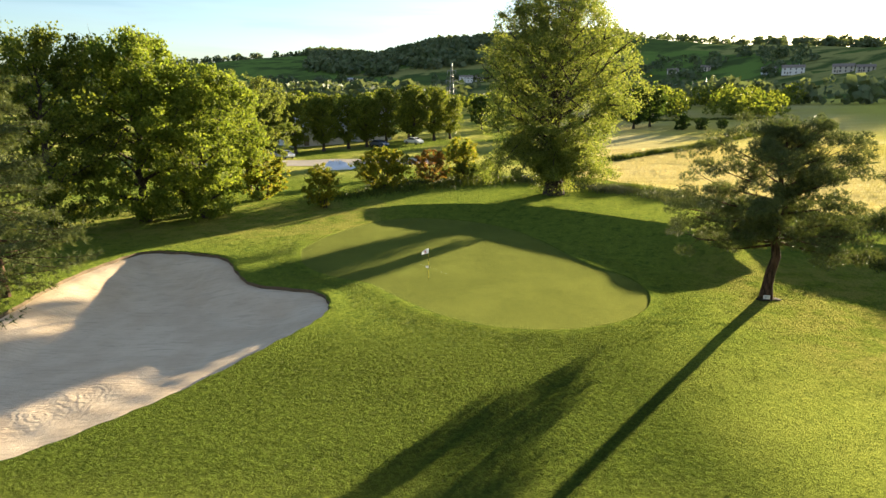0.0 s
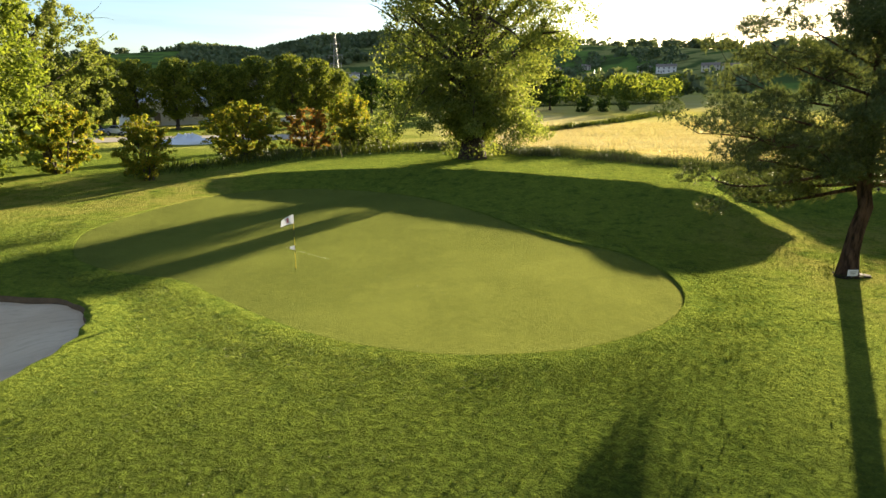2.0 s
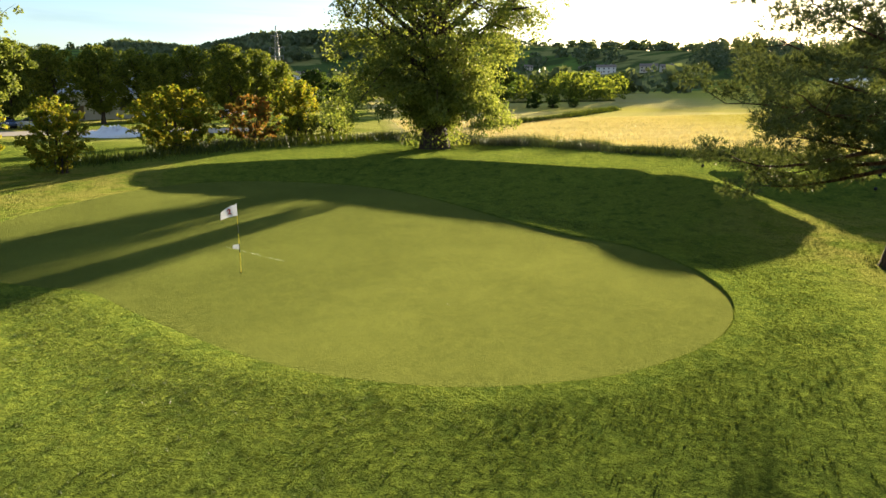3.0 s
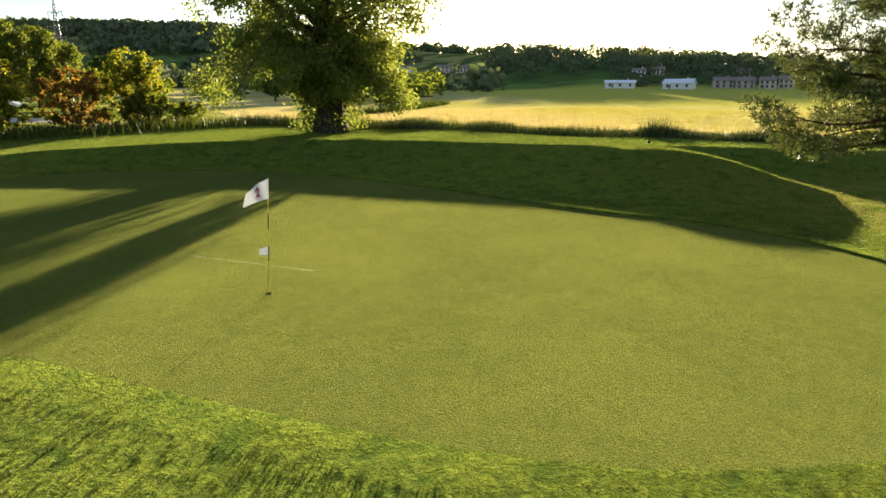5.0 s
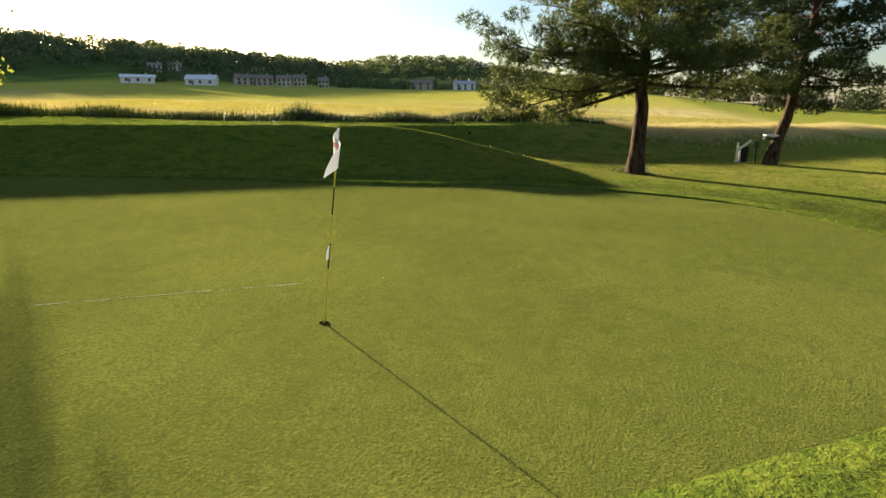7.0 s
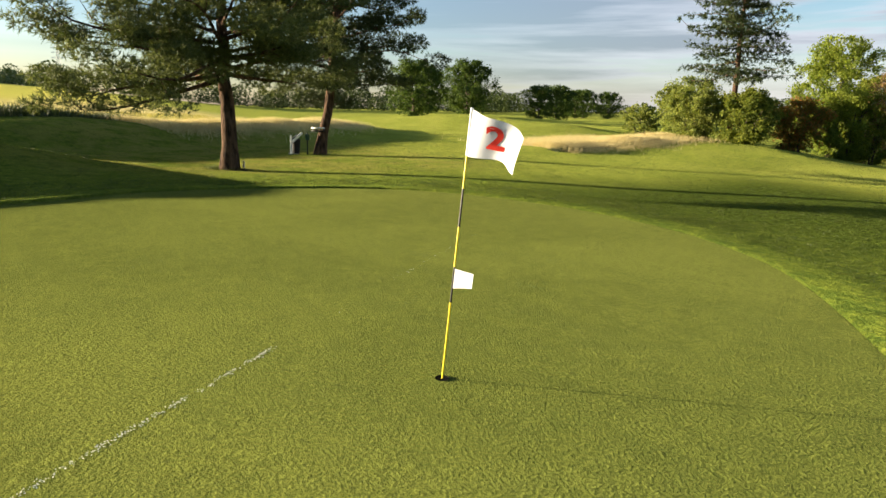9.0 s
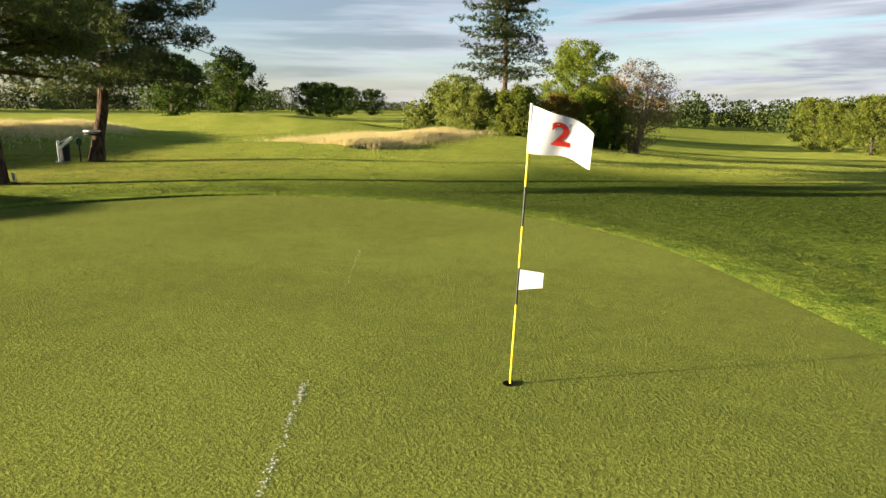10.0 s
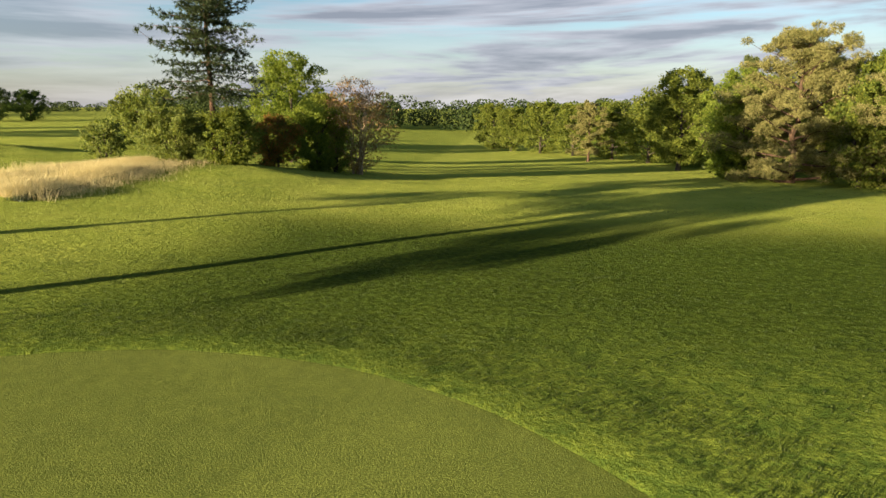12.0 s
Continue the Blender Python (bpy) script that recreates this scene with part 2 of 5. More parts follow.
def green_mat():
    """Short turf: mottled patches, mowing streaks, dark specks, hollows and tips toned apart."""
    m = Nodes("putting_turf")
    fine, mid = m.noise(34.0, 4.0, 0.68), m.noise(3.4, 4.0, 0.65)
    lump = m.noise(8.0, 3.0, 0.6, distort=0.4)
    streak = m.noise(0.9, 5.0, 0.6, stretch=(0.22, 2.4, 1.0, 0.9))
    c = m.mix(m.band(mid, 0.32, 0.68), (0.039, 0.057, 0.009), (0.066, 0.086, 0.013))
    c = m.mix(m.band(m.noise(0.22, 4.0), 0.42, 0.66, 0.0, 0.6), c, (0.100, 0.122, 0.020))
    c = m.mix(m.band(m.noise(0.5, 6.0, 0.7, distort=0.8), 0.5, 0.68, 0.0, 0.5), c, (0.058, 0.080, 0.014))
    c = m.mix(m.band(streak, 0.46, 0.66, 0.0, 0.3), c, (0.054, 0.075, 0.013))
    # relief shade put into the colour: dark hollows and pale tips of the bump
    c = m.mix(m.band(fine, 0.42, 0.58, 0.62, 0.0), c, (0.016, 0.030, 0.004))
    c = m.mix(m.band(fine, 0.56, 0.70, 0.0, 0.5), c, (0.150, 0.170, 0.036))
    c = m.mix(m.band(m.noise(13.0, 2.0, 0.5), 0.66, 0.72, 0.0, 0.75), c, (0.014, 0.026, 0.006))
    h = m.math("ADD", fine, m.math("MULTIPLY", lump, 0.32))
    return m.surface(c, 0.62, 0, m.bump(h, 1.0, 0.050), 0.0, upright=True, sheen=0.15, gloss=(0.014, 0.014, 0.003))


def sand_mat():
    m = Nodes("bunker_sand")
    rake = m.noise(2.0, 4.0, 0.6, stretch=(0.35, 2.6, 1.0, 0.7), distort=1.2)
    c = m.mix(m.band(m.noise(0.5, 5.0), 0.3, 0.7), (0.56, 0.43, 0.28), (0.66, 0.53, 0.36))
    c = m.mix(m.band(rake, 0.5, 0.7, 0.0, 0.5), c, (0.40, 0.30, 0.20))
    c = m.mix(m.band(m.noise(40.0, 3.0), 0.55, 0.75, 0.0, 0.35), c, (0.33, 0.25, 0.17))
    h = m.math("ADD", rake, m.math("MULTIPLY", m.noise(7.0, 6.0, 0.7), 0.6))
    wobble = m.math("MULTIPLY", m.noise(0.9, 3.0), 1.6)
    for cx, cy, wide in ((-17.4, 24.6, 2.2), (-16.3, 26.3, 1.5), (-14.6, 33.5, 2.4)):  # swirls left by the rake
        r = m.math("SQRT", m.math("ADD", m.math("POWER", m.dot(1, 0, cx), 2.0), m.math("POWER", m.math("MULTIPLY", m.dot(0, 1, cy), 0.8), 2.0)))
        ring = m.math("SINE", m.math("MULTIPLY", m.math("ADD", r, wobble), 15.0))
        h = m.math("ADD", h, m.math("MULTIPLY", m.math("MULTIPLY", ring, m.band(r, wide, wide * 0.4)), 0.13))
    return m.surface(c, 0.9, 0, m.bump(h, 0.8, 0.06), 0.15)


def bark_mat(name, dark, light):
    m = Nodes(name)
    r = m.noise(7.0, 6.0, 0.65, stretch=(1.0, 1.0, 0.22))
    return m.surface(m.mix(m.band(r, 0.3, 0.7), dark, light), 0.9, 0, m.bump(r, 1.0, 0.22), 0.1)


def cloth_mat(name, color, thin=0.45):
    m = Nodes(name)
    c = m.mix(m.noise(6.0, 4.0), tuple(v * 0.9 for v in color), color)
    return m.surface(c, 0.75, 0, m.bump(m.noise(160.0, 2.0), 0.1, 0.005), 0.2, thin, c)


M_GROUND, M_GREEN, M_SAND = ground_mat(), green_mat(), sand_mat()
M_SOIL = plain("bare_soil", (0.030, 0.023, 0.014), 0.95, grain=6.0, spec=0.1, var=0.5)
M_LIP = plain("soil_lip", (0.11, 0.08, 0.045), 0.95, grain=5.0, var=0.5)
M_BARK = bark_mat("grey_bark", (0.035, 0.028, 0.020), (0.10, 0.08, 0.06))
M_PINEBARK = bark_mat("pine_bark", (0.018, 0.013, 0.009), (0.135, 0.082, 0.052))
M_LEAF = leaf_mat("broad_leaf", (0.060, 0.086, 0.013), (0.185, 0.205, 0.030), 0.45, 1.4)
M_LEAF_PALE = leaf_mat("pale_leaf", (0.100, 0.134, 0.028), (0.210, 0.232, 0.058), 0.48, 1.35)
M_LEAF_BRIGHT = leaf_mat("bright_leaf", (0.096, 0.138, 0.016), (0.205, 0.240, 0.034), 0.48, 1.4)
M_LEAF_DARK = leaf_mat("dark_leaf", (0.026, 0.050, 0.010), (0.068, 0.100, 0.020), 0.4)
M_LEAF_RUST = leaf_mat("rusty_leaf", (0.095, 0.115, 0.018), (0.27, 0.12, 0.035), 0.5, 1.5, 0.7)
M_LEAF_GOLD = leaf_mat("gold_leaf", (0.10, 0.145, 0.012), (0.27, 0.23, 0.022), 0.5, 1.5, 0.7)
M_LEAF_DRY = leaf_mat("withered_leaf", (0.18, 0.105, 0.042), (0.29, 0.19, 0.08), 0.35, 1.1)
M_NEEDLE = leaf_mat("pine_needle", (0.050, 0.072, 0.025), (0.145, 0.165, 0.060), 0.25, 1.25)
M_NEEDLE_DARK = leaf_mat("spruce_needle", (0.020, 0.036, 0.013), (0.060, 0.075, 0.028), 0.12, 1.1)
M_NEEDLE_OLIVE = leaf_mat("olive_needle", (0.105, 0.112, 0.032), (0.30, 0.27, 0.10), 0.35, 1.25)
# distance haze put into the leaf colour: paler and bluer than near foliage
M_WOOD_HAZE = leaf_mat("hazy_foliage", (0.088, 0.122, 0.056), (0.165, 0.192, 0.096), 0.25, 1.1, 0.45, 0.02)
M_WOOD_SOUTH = leaf_mat("skyline_foliage", (0.022, 0.038, 0.010), (0.062, 0.082, 0.020), 0.2, 1.1, 0.45, 0.02)
M_BLADE = grass_mat("grass_blade", (0.026, 0.045, 0.005), (0.078, 0.100, 0.010), 0.40, 1.15)
M_STRAW = grass_mat("straw_blade", (0.42, 0.35, 0.16), (0.60, 0.51, 0.27), 0.4, 1.15, 0.75)
M_WEED = grass_mat("weed_blade", (0.022, 0.042, 0.010), (0.065, 0.080, 0.022), 0.22, 1.1)


def hay_mat():
    """Dry hay, beige in one field and yellow in the next."""
    m = Nodes("hay_blade")
    f = m.band(m.math("ADD", m.math("MULTIPLY", m.geo.outputs["Random Per Island"], 0.5), m.math("MULTIPLY", m.noise(0.35, 4.0), 0.5)), 0.25, 0.75)
    dry = m.mix(f, (0.35, 0.30, 0.12), (0.48, 0.42, 0.19))
    ripe = m.mix(f, (0.25, 0.24, 0.045), (0.37, 0.355, 0.085))
    c = m.mix(m.band(m.dot(0.92, -0.4, 14.0), -8.0, 12.0), dry, ripe)
    return m.surface(c, 0.55, 0, None, 0.2, 0.4, m.mix(1.0, c, (1.2, 1.1, 0.8), "MULTIPLY"))


M_HAY = hay_mat()

# ---- the lie of the land ----


def step(a, b, v):
    u = np.clip((v - a) / (b - a), 0.0, 1.0)
    return u * u * (3 - 2 * u)


def spline(points, n):
    """A closed smooth line through the points."""
    p, out = np.array(points, float), []
    k = len(p)
    for i in range(k):
        a, b, c, d = p[(i - 1) % k], p[i], p[(i + 1) % k], p[(i + 2) % k]
        for u in np.arange(n) / n:
            out.append(0.5 * (2 * b + (c - a) * u + (2 * a - 5 * b + 4 * c - d) * u**2 + (3 * b - a - 3 * c + d) * u**3))
    return np.array(out)


GREEN = spline([(-11.1, 46.5), (-11.3, 49.0), (-10.2, 52.5), (-7.5, 57.3), (-4.2, 59.8), (-0.3, 59.6), (3.4, 57.6), (6.1, 54.5), (8.1, 50.0),
                (9.4, 45.8), (10.6, 43.2), (12.1, 41.2), (12.65, 38.9), (12.3, 36.5), (11.3, 34.5), (9.6, 32.9), (7.1, 31.9), (5.1, 31.75),
                (3.0, 32.05), (1.0, 32.95), (-0.3, 33.9), (-1.5, 35.1), (-3.4, 37.4), (-5.2, 39.7), (-6.9, 40.6), (-8.6, 41.8), (-10.2, 43.8)], 8)
BUNKER = spline([(-15.8, 19.8), (-13.2, 22.6), (-11.3, 25.3), (-8.9, 29.8), (-7.3, 32.8), (-6.95, 35.3), (-8.3, 37.9), (-12.5, 39.4),
                 (-14.5, 42.0), (-16.5, 45.4), (-19.2, 46.9), (-23.4, 47.7), (-24.9, 44.9), (-25.6, 40.6), (-25.4, 34.0), (-25.2, 28.0),
                 (-23.2, 22.0), (-19.0, 18.6)], 8)


def inside_by(line, x, y):
    """How far a place lies outside (+) or inside (-) a closed line."""
    x, y = np.atleast_1d(np.asarray(x, float)), np.atleast_1d(np.asarray(y, float))
    best, odd = np.full(x.shape, 1e9), np.zeros(x.shape, bool)
    for a, b in zip(line, np.roll(line, -1, 0)):
        d = b - a
        u = np.clip(((x - a[0]) * d[0] + (y - a[1]) * d[1]) / (d @ d), 0, 1)
        best = np.minimum(best, (x - a[0] - u * d[0]) ** 2 + (y - a[1] - u * d[1]) ** 2)
        odd ^= ((a[1] > y) != (b[1] > y)) & (x < d[0] * (y - a[1]) / (d[1] if abs(d[1]) > 1e-12 else 1e-12) + a[0])
    return np.where(odd, -1, 1) * np.sqrt(best)


# the mound behind the green: its rim, then the terrace behind it
MOUND = spline([(-9.0, 64.5), (-3.0, 63.3), (3.0, 62.3), (8.0, 60.9), (11.8, 58.2), (14.4, 56.0), (16.6, 54.2), (18.6, 52.6), (20.4, 50.8), (21.6, 50.9), (23.6, 51.2), (26.4, 49.9),
                (29.6, 47.4), (32.6, 44.6), (35.4, 42.4), (40.0, 41.0), (47.0, 45.0), (46.0, 56.0), (34.0, 68.0), (20.0, 78.0), (5.0, 80.0), (-8.0, 76.0)], 4)
SPUR = [(20.6, 49.0, 1.0), (20.6, 46.5, 0.72), (20.2, 43.8, 0.40), (19.6, 41.4, 0.14), (19.0, 39.4, 0.0)]
HILL_AZ = [-180, -70, -40, -21, -16, -11, -6, -1, 4, 15, 19, 23.5, 29, 33, 38, 46, 51, 56, 60.5, 64, 67.5, 70, 75, 78.5, 84, 95, 110, 180]
HILL_EL = [0.3, 0.5, 2.2, 3.2, 3.7, 4.05, 3.75, 4.85, 5.25, 5.5, 4.95, 4.5, 4.3, 4.0, 3.9, 3.6, 3.2, 2.9, 2.5, 2.2, 2.9, 3.1, 3.1, 2.3, 1.4, 0.3, 0.0, 0.0]
HILL_R = [1300, 1300, 1300, 1300, 1300, 1300, 1300, 1300, 1300, 1250, 1200, 1100, 1000, 900, 720, 640, 640, 640, 640, 700, 800, 820, 820, 820, 820, 900, 900, 1300]


def bank(x, y, line, width):
    """A rounded bank along a line of (x, y, height)."""
    top = np.zeros(np.shape(x))
    for (ax, ay, ah), (bx, by, bh) in zip(line, line[1:]):
        dx, dy = bx - ax, by - ay
        u = np.clip(((x - ax) * dx + (y - ay) * dy) / (dx * dx + dy * dy), 0, 1)
        d2 = (x - ax - u * dx) ** 2 + (y - ay - u * dy) ** 2
        top = np.maximum(top, (ah + (bh - ah) * u) * np.exp(-d2 / (2 * width**2)))
    return top


def land(x, y):
    """The height of the turf."""
    x, y = np.asarray(x, float), np.asarray(y, float)
    valley = np.interp(y, [-400, -150, -80, -46, -30, -15, 0, 18, 30, 40.7, 58, 70, 90], [-7.5, -7.0, -5.8, -4.2, -3.25, -2.3, -1.5, -0.8, -0.42, 0, 0.45, 0.7, 0.8])
    valley = (valley + np.interp(y + 6, [-400, -150, -80, -46, -30, -15, 0, 18, 30, 40.7, 58, 70, 90], [-7.5, -7.0, -5.8, -4.2, -3.25, -2.3, -1.5, -0.8, -0.42, 0, 0.45, 0.7, 0.8])
              + np.interp(y - 6, [-400, -150, -80, -46, -30, -15, 0, 18, 30, 40.7, 58, 70, 90], [-7.5, -7.0, -5.8, -4.2, -3.25, -2.3, -1.5, -0.8, -0.42, 0, 0.45, 0.7, 0.8])) / 3
    spread = 10 + np.maximum(30 - y, 0) * 0.25
    east = step(-1.0, 1.0, (x - (14 + (30 - y) * 0.33)) / spread) * (1 - step(32, 46, y))
    z = valley * (1 - east) + (-0.35 + 0.0016 * np.maximum(x - 30, 0)) * east
    z = z + 1.05 * np.exp(-(((x - 23) / 9.5) ** 2 + ((y + 0.5) / 9) ** 2))
    z = z + bank(x, y, [(26.6, 16.0, 0.12), (26.8, 8.0, 0.24), (28.2, 0.5, 0.18)], 1.5) + bank(x, y, SPUR, 1.7) + bank(x, y, [(39.0, 38.0, 0.85), (42.5, 31.0, 0.95), (47.5, 24.0, 0.9), (58.0, 16.0, 0.7)], 3.0)
    z = z + bank(x, y, [(52.0, -9.0, 1.0), (60.0, -2.0, 1.9), (69.0, 7.0, 1.2)], 4.5) + bank(x, y, [(84.0, -36.0, 1.0), (104.0, -22.0, 1.6)], 6.0)
    close = (np.abs(x - 10) < 60) & (np.abs(y - 60) < 38)
    if np.any(close):
        cx_, cy_ = x[close] if x.ndim else x, y[close] if y.ndim else y
        dm, dg_ = inside_by(MOUND, cx_, cy_), np.maximum(inside_by(GREEN, cx_, cy_), 0)
        level = np.interp(cx_, [-12, -4, 6, 20, 26, 32, 40], [0.75, 1.25, 1.55, 1.50, 1.24, 1.16, 1.15])
        up_ = 1 - step(-0.6, 1.0, dm / np.clip(dm + dg_, 3.6, np.where(cx_ > 21.3, 3.6 + 6.0 * np.clip((47 - cy_) / 5, 0, 1) * np.clip((cx_ - 28) / 4, 0, 1), 9.5)))
        rim = np.where(dm < 0, 1.0, up_)
        zc_ = z[close] if z.ndim else z
        mixed = zc_ + np.maximum(level - zc_, 0) * np.clip(up_ / (1 - step(-0.6, 1.0, 0.0)), 0, 1) * (rim > -1)
        if z.ndim:
            z = z.copy()
            z[close] = mixed
        else:
            z = mixed[0]
    edge_ = np.full(x.shape, 0.050)
    around = (np.abs(x - 1) < 14.5) & (np.abs(y - 46) < 15.5)
    if np.any(around):
        if x.ndim:
            edge_[around] = 0.050 * step(0.0, 0.035, inside_by(GREEN, x[around], y[around]))
        else:
            edge_ = 0.050 * float(step(0.0, 0.035, inside_by(GREEN, x, y)[0]))
    z = z + edge_
    px, py = x + 3, y - 25
    az, r = np.degrees(np.arctan2(px, py)), np.hypot(px, py)
    turn = 1 - step(84, 108, np.abs(az))
    rise = np.interp(r, [0, 40, 80, 160, 275, 395, 480, 700, 3000], [0, 0, 0.6, 2.7, 7.3, 10.6, 12.6, 13.5, 13.5])
    z = z + rise * turn
    crest = np.interp(az, HILL_AZ, HILL_R)
    high = np.tan(np.radians(np.interp(az, HILL_AZ, HILL_EL))) * crest - 8.0
    z = z + np.maximum(high, 0) * step(0.52, 1.0, r / crest) * turn * (1 - 0.75 * step(1.15, 2.2, r / crest))
    return z + 0.05 * np.sin(x * 0.35 + 1) * np.sin(y * 0.31) * step(-2, 3, np.hypot((x - 1) / 13, (y - 45) / 16) * 10 - 9)


def sand_height(x, y, d):
    return land(x, y) - 0.18 - 0.8 * step(0.0, 4.0, -d) + 0.03 * np.sin(x * 2.1 + y) * np.sin(y * 1.7)


def link_mesh(name, verts, faces, mats, smooth=True, parent=None, index=None):
    """One mesh from arrays; faces: an array of n corners each."""
    verts, faces = np.asarray(verts, np.float32), np.asarray(faces, np.int32)
    me = bpy.data.meshes.new(name)
    me.vertices.add(len(verts))
    me.vertices.foreach_set("co", verts.ravel())
    n, k = faces.shape
    me.loops.add(n * k)
    me.loops.foreach_set("vertex_index", faces.ravel())
    me.polygons.add(n)
    me.polygons.foreach_set("loop_start", np.arange(0, n * k, k, dtype=np.int32))
    me.polygons.foreach_set("loop_total", np.full(n, k, np.int32))
    me.polygons.foreach_set("use_smooth", np.full(n, smooth))
    for mat in mats if isinstance(mats, (list, tuple)) else [mats]:
        me.materials.append(mat)
    if index is not None:
        me.polygons.foreach_set("material_index", np.asarray(index, np.int32))
    me.update(calc_edges=True)
    ob = new(name, me)
    if parent:
        ob.parent = parent
    return ob


def part(name, bm, material, parent, label=""):
    """A bmesh as one mesh object under a thing or under a part."""
    me = bpy.data.meshes.new(name)
    bm.to_mesh(me)
    bm.free()
    me.materials.append(material)
    ob = new(name, me)
    ob.parent = parent
    if label:
        ob["label"] = label
    return ob


def thing(name, place, label, category, group="", turn=0.0):
    ob = new(name)
    ob.empty_display_size = 0.3
    ob.matrix_world = pose(*place, 0, 0, turn)
    return tagged(ob, label, category, group)


# ---- ground: one sheet to the horizon, fine in the middle ----
def axis(fine, near, growth, far):
    v = list(np.arange(0, near, fine))
    d = fine
    while v[-1] < far:
        d *= growth
        v.append(v[-1] + d)
    v = np.array(v)
    return np.concatenate([-v[:0:-1], v])


gx, gy = axis(0.55, 33, 1.075, 3800), axis(0.55, 33, 1.075, 3800) + 42
X, Y = np.meshgrid(gx, gy)
Z = land(X, Y)
near = (np.abs(X) < 40) & (Y > 10) & (Y < 70)
dg, db = np.full(X.shape, 99.0), np.full(X.shape, 99.0)
dg[near], db[near] = inside_by(GREEN, X[near], Y[near]), inside_by(BUNKER, X[near], Y[near])
Z -= 0.12 * step(0.35, -0.4, dg) + 1.6 * step(0.55, -0.5, db)
gi = np.arange(X.size).reshape(X.shape)
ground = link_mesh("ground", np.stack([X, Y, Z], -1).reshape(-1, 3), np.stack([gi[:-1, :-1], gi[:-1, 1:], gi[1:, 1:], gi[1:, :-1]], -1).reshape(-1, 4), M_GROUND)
tagged(ground, "mown green grass rising to hay fields and hills", "ground", kind="structure")


def rings(line, centre, count, height):
    """A sheet inside a closed line, in rings towards its centre."""
    n, out = len(line), []
    for u in np.linspace(0, 1, count) ** 0.8:
        p = line * (1 - u) + np.array(centre) * u
        out.append(np.column_stack([p, height(p[:, 0], p[:, 1])]))
    v = np.concatenate(out)
    i = np.arange(n)
    f = [np.column_stack([k * n + i, k * n + (i + 1) % n, (k + 1) * n + (i + 1) % n, (k + 1) * n + i]) for k in range(count - 1)]
    return v, np.concatenate(f)


def widened(line, by):
    t = np.roll(line, -1, 0) - np.roll(line, 1, 0)
    nrm = np.column_stack([t[:, 1], -t[:, 0]]) / np.linalg.norm(t, axis=1)[:, None]
    return line + nrm * (by if inside_by(line, *(line[0] + nrm[0] * 0.05))[0] > 0 else -by)


v, f = rings(widened(GREEN, 0.004), (1.0, 45.0), 40, lambda x, y: land(x, y) + 0.015)
green = tagged(link_mesh("putting_green", v, f[:, ::-1], M_GREEN), "smooth short-mown pear-shaped putting green", "green", kind="structure")
v, f = rings(BUNKER, (-17.0, 34.5), 44, lambda x, y: sand_height(x, y, inside_by(BUNKER, x, y)))
bunker = tagged(link_mesh("bunker_floor", v, f[:, ::-1], M_SAND), "raked pale sand in a kidney-shaped bunker", "bunker", kind="structure")


def collar(name, line, offsets, mat, label, wobble=0.06):
    """A strip that follows a closed line: (offset outwards, height over the turf)."""
    t = np.roll(line, -1, 0) - np.roll(line, 1, 0)
    nrm = np.column_stack([t[:, 1], -t[:, 0]]) / np.linalg.norm(t, axis=1)[:, None]
    if inside_by(line, *(line[0] + nrm[0] * 0.05))[0] < 0:
        nrm = -nrm
    n, vs = len(line), []
    for o, h in offsets:
        p = line + nrm * (o + wobble * np.sin(np.arange(n) * 1.7))[:, None]
        vs.append(np.column_stack([p, land(p[:, 0], p[:, 1]) + h]))
    i = np.arange(n)
    f = [np.column_stack([k * n + i, k * n + (i + 1) % n, (k + 1) * n + (i + 1) % n, (k + 1) * n + i]) for k in range(len(offsets) - 1)]
    return tagged(link_mesh(name, np.concatenate(vs), np.concatenate(f), mat), label, "turf edge", kind="structure")


collar("bunker_edge", BUNKER, [(1.5, -0.03), (0.8, 0.04), (0.25, 0.07), (0.0, 0.03)], M_GROUND, "rolled grass edge round the sand bunker")
collar("bunker_lip", BUNKER, [(0.02, 0.03), (-0.03, -0.08), (0.02, -0.3)], M_LIP, "dark earth lip under the bunker's grass edge")
collar("green_collar", GREEN, [(1.1, -0.02), (0.75, 0.008), (0.3, 0.016), (0.07, 0.016), (0.04, 0.006), (0.012, 0.0), (-0.02, -0.02)], M_GROUND, "short grass collar round the putting green", 0.01)

# ---- plants ----


class Geo:
    """Gathers quads."""

    def __init__(self):
        self.v, self.f, self.n = [], [], 0

    def add(self, v, f):
        self.v.append(np.asarray(v, np.float32))
        self.f.append(np.asarray(f, np.int32) + self.n)
        self.n += len(v)

    def tube(self, pts, radii, sides=6):
        pts, radii = np.asarray(pts, float), np.asarray(radii, float)
        d = np.gradient(pts, axis=0)
        d /= np.linalg.norm(d, axis=1)[:, None] + 1e-9
        ref = np.where(np.abs(d[:, 2:3]) > 0.9, [[1.0, 0, 0]], [[0, 0, 1.0]])
        a = np.cross(d, ref)
        a /= np.linalg.norm(a, axis=1)[:, None] + 1e-9
        b = np.cross(d, a)
        th = np.arange(sides) * 2 * np.pi / sides
        ring = a[:, None, :] * np.cos(th)[None, :, None] + b[:, None, :] * np.sin(th)[None, :, None]
        v = (pts[:, None, :] + ring * radii[:, None, None]).reshape(-1, 3)
        i = np.arange(sides)
        f = np.concatenate([np.column_stack([k * sides + i, k * sides + (i + 1) % sides, (k + 1) * sides + (i + 1) % sides, (k + 1) * sides + i]) for k in range(len(pts) - 1)])
        self.add(v, f)

    def mesh(self, name, mat, parent=None, smooth=True):
        return link_mesh(name, np.concatenate(self.v), np.concatenate(self.f), mat, smooth, parent)


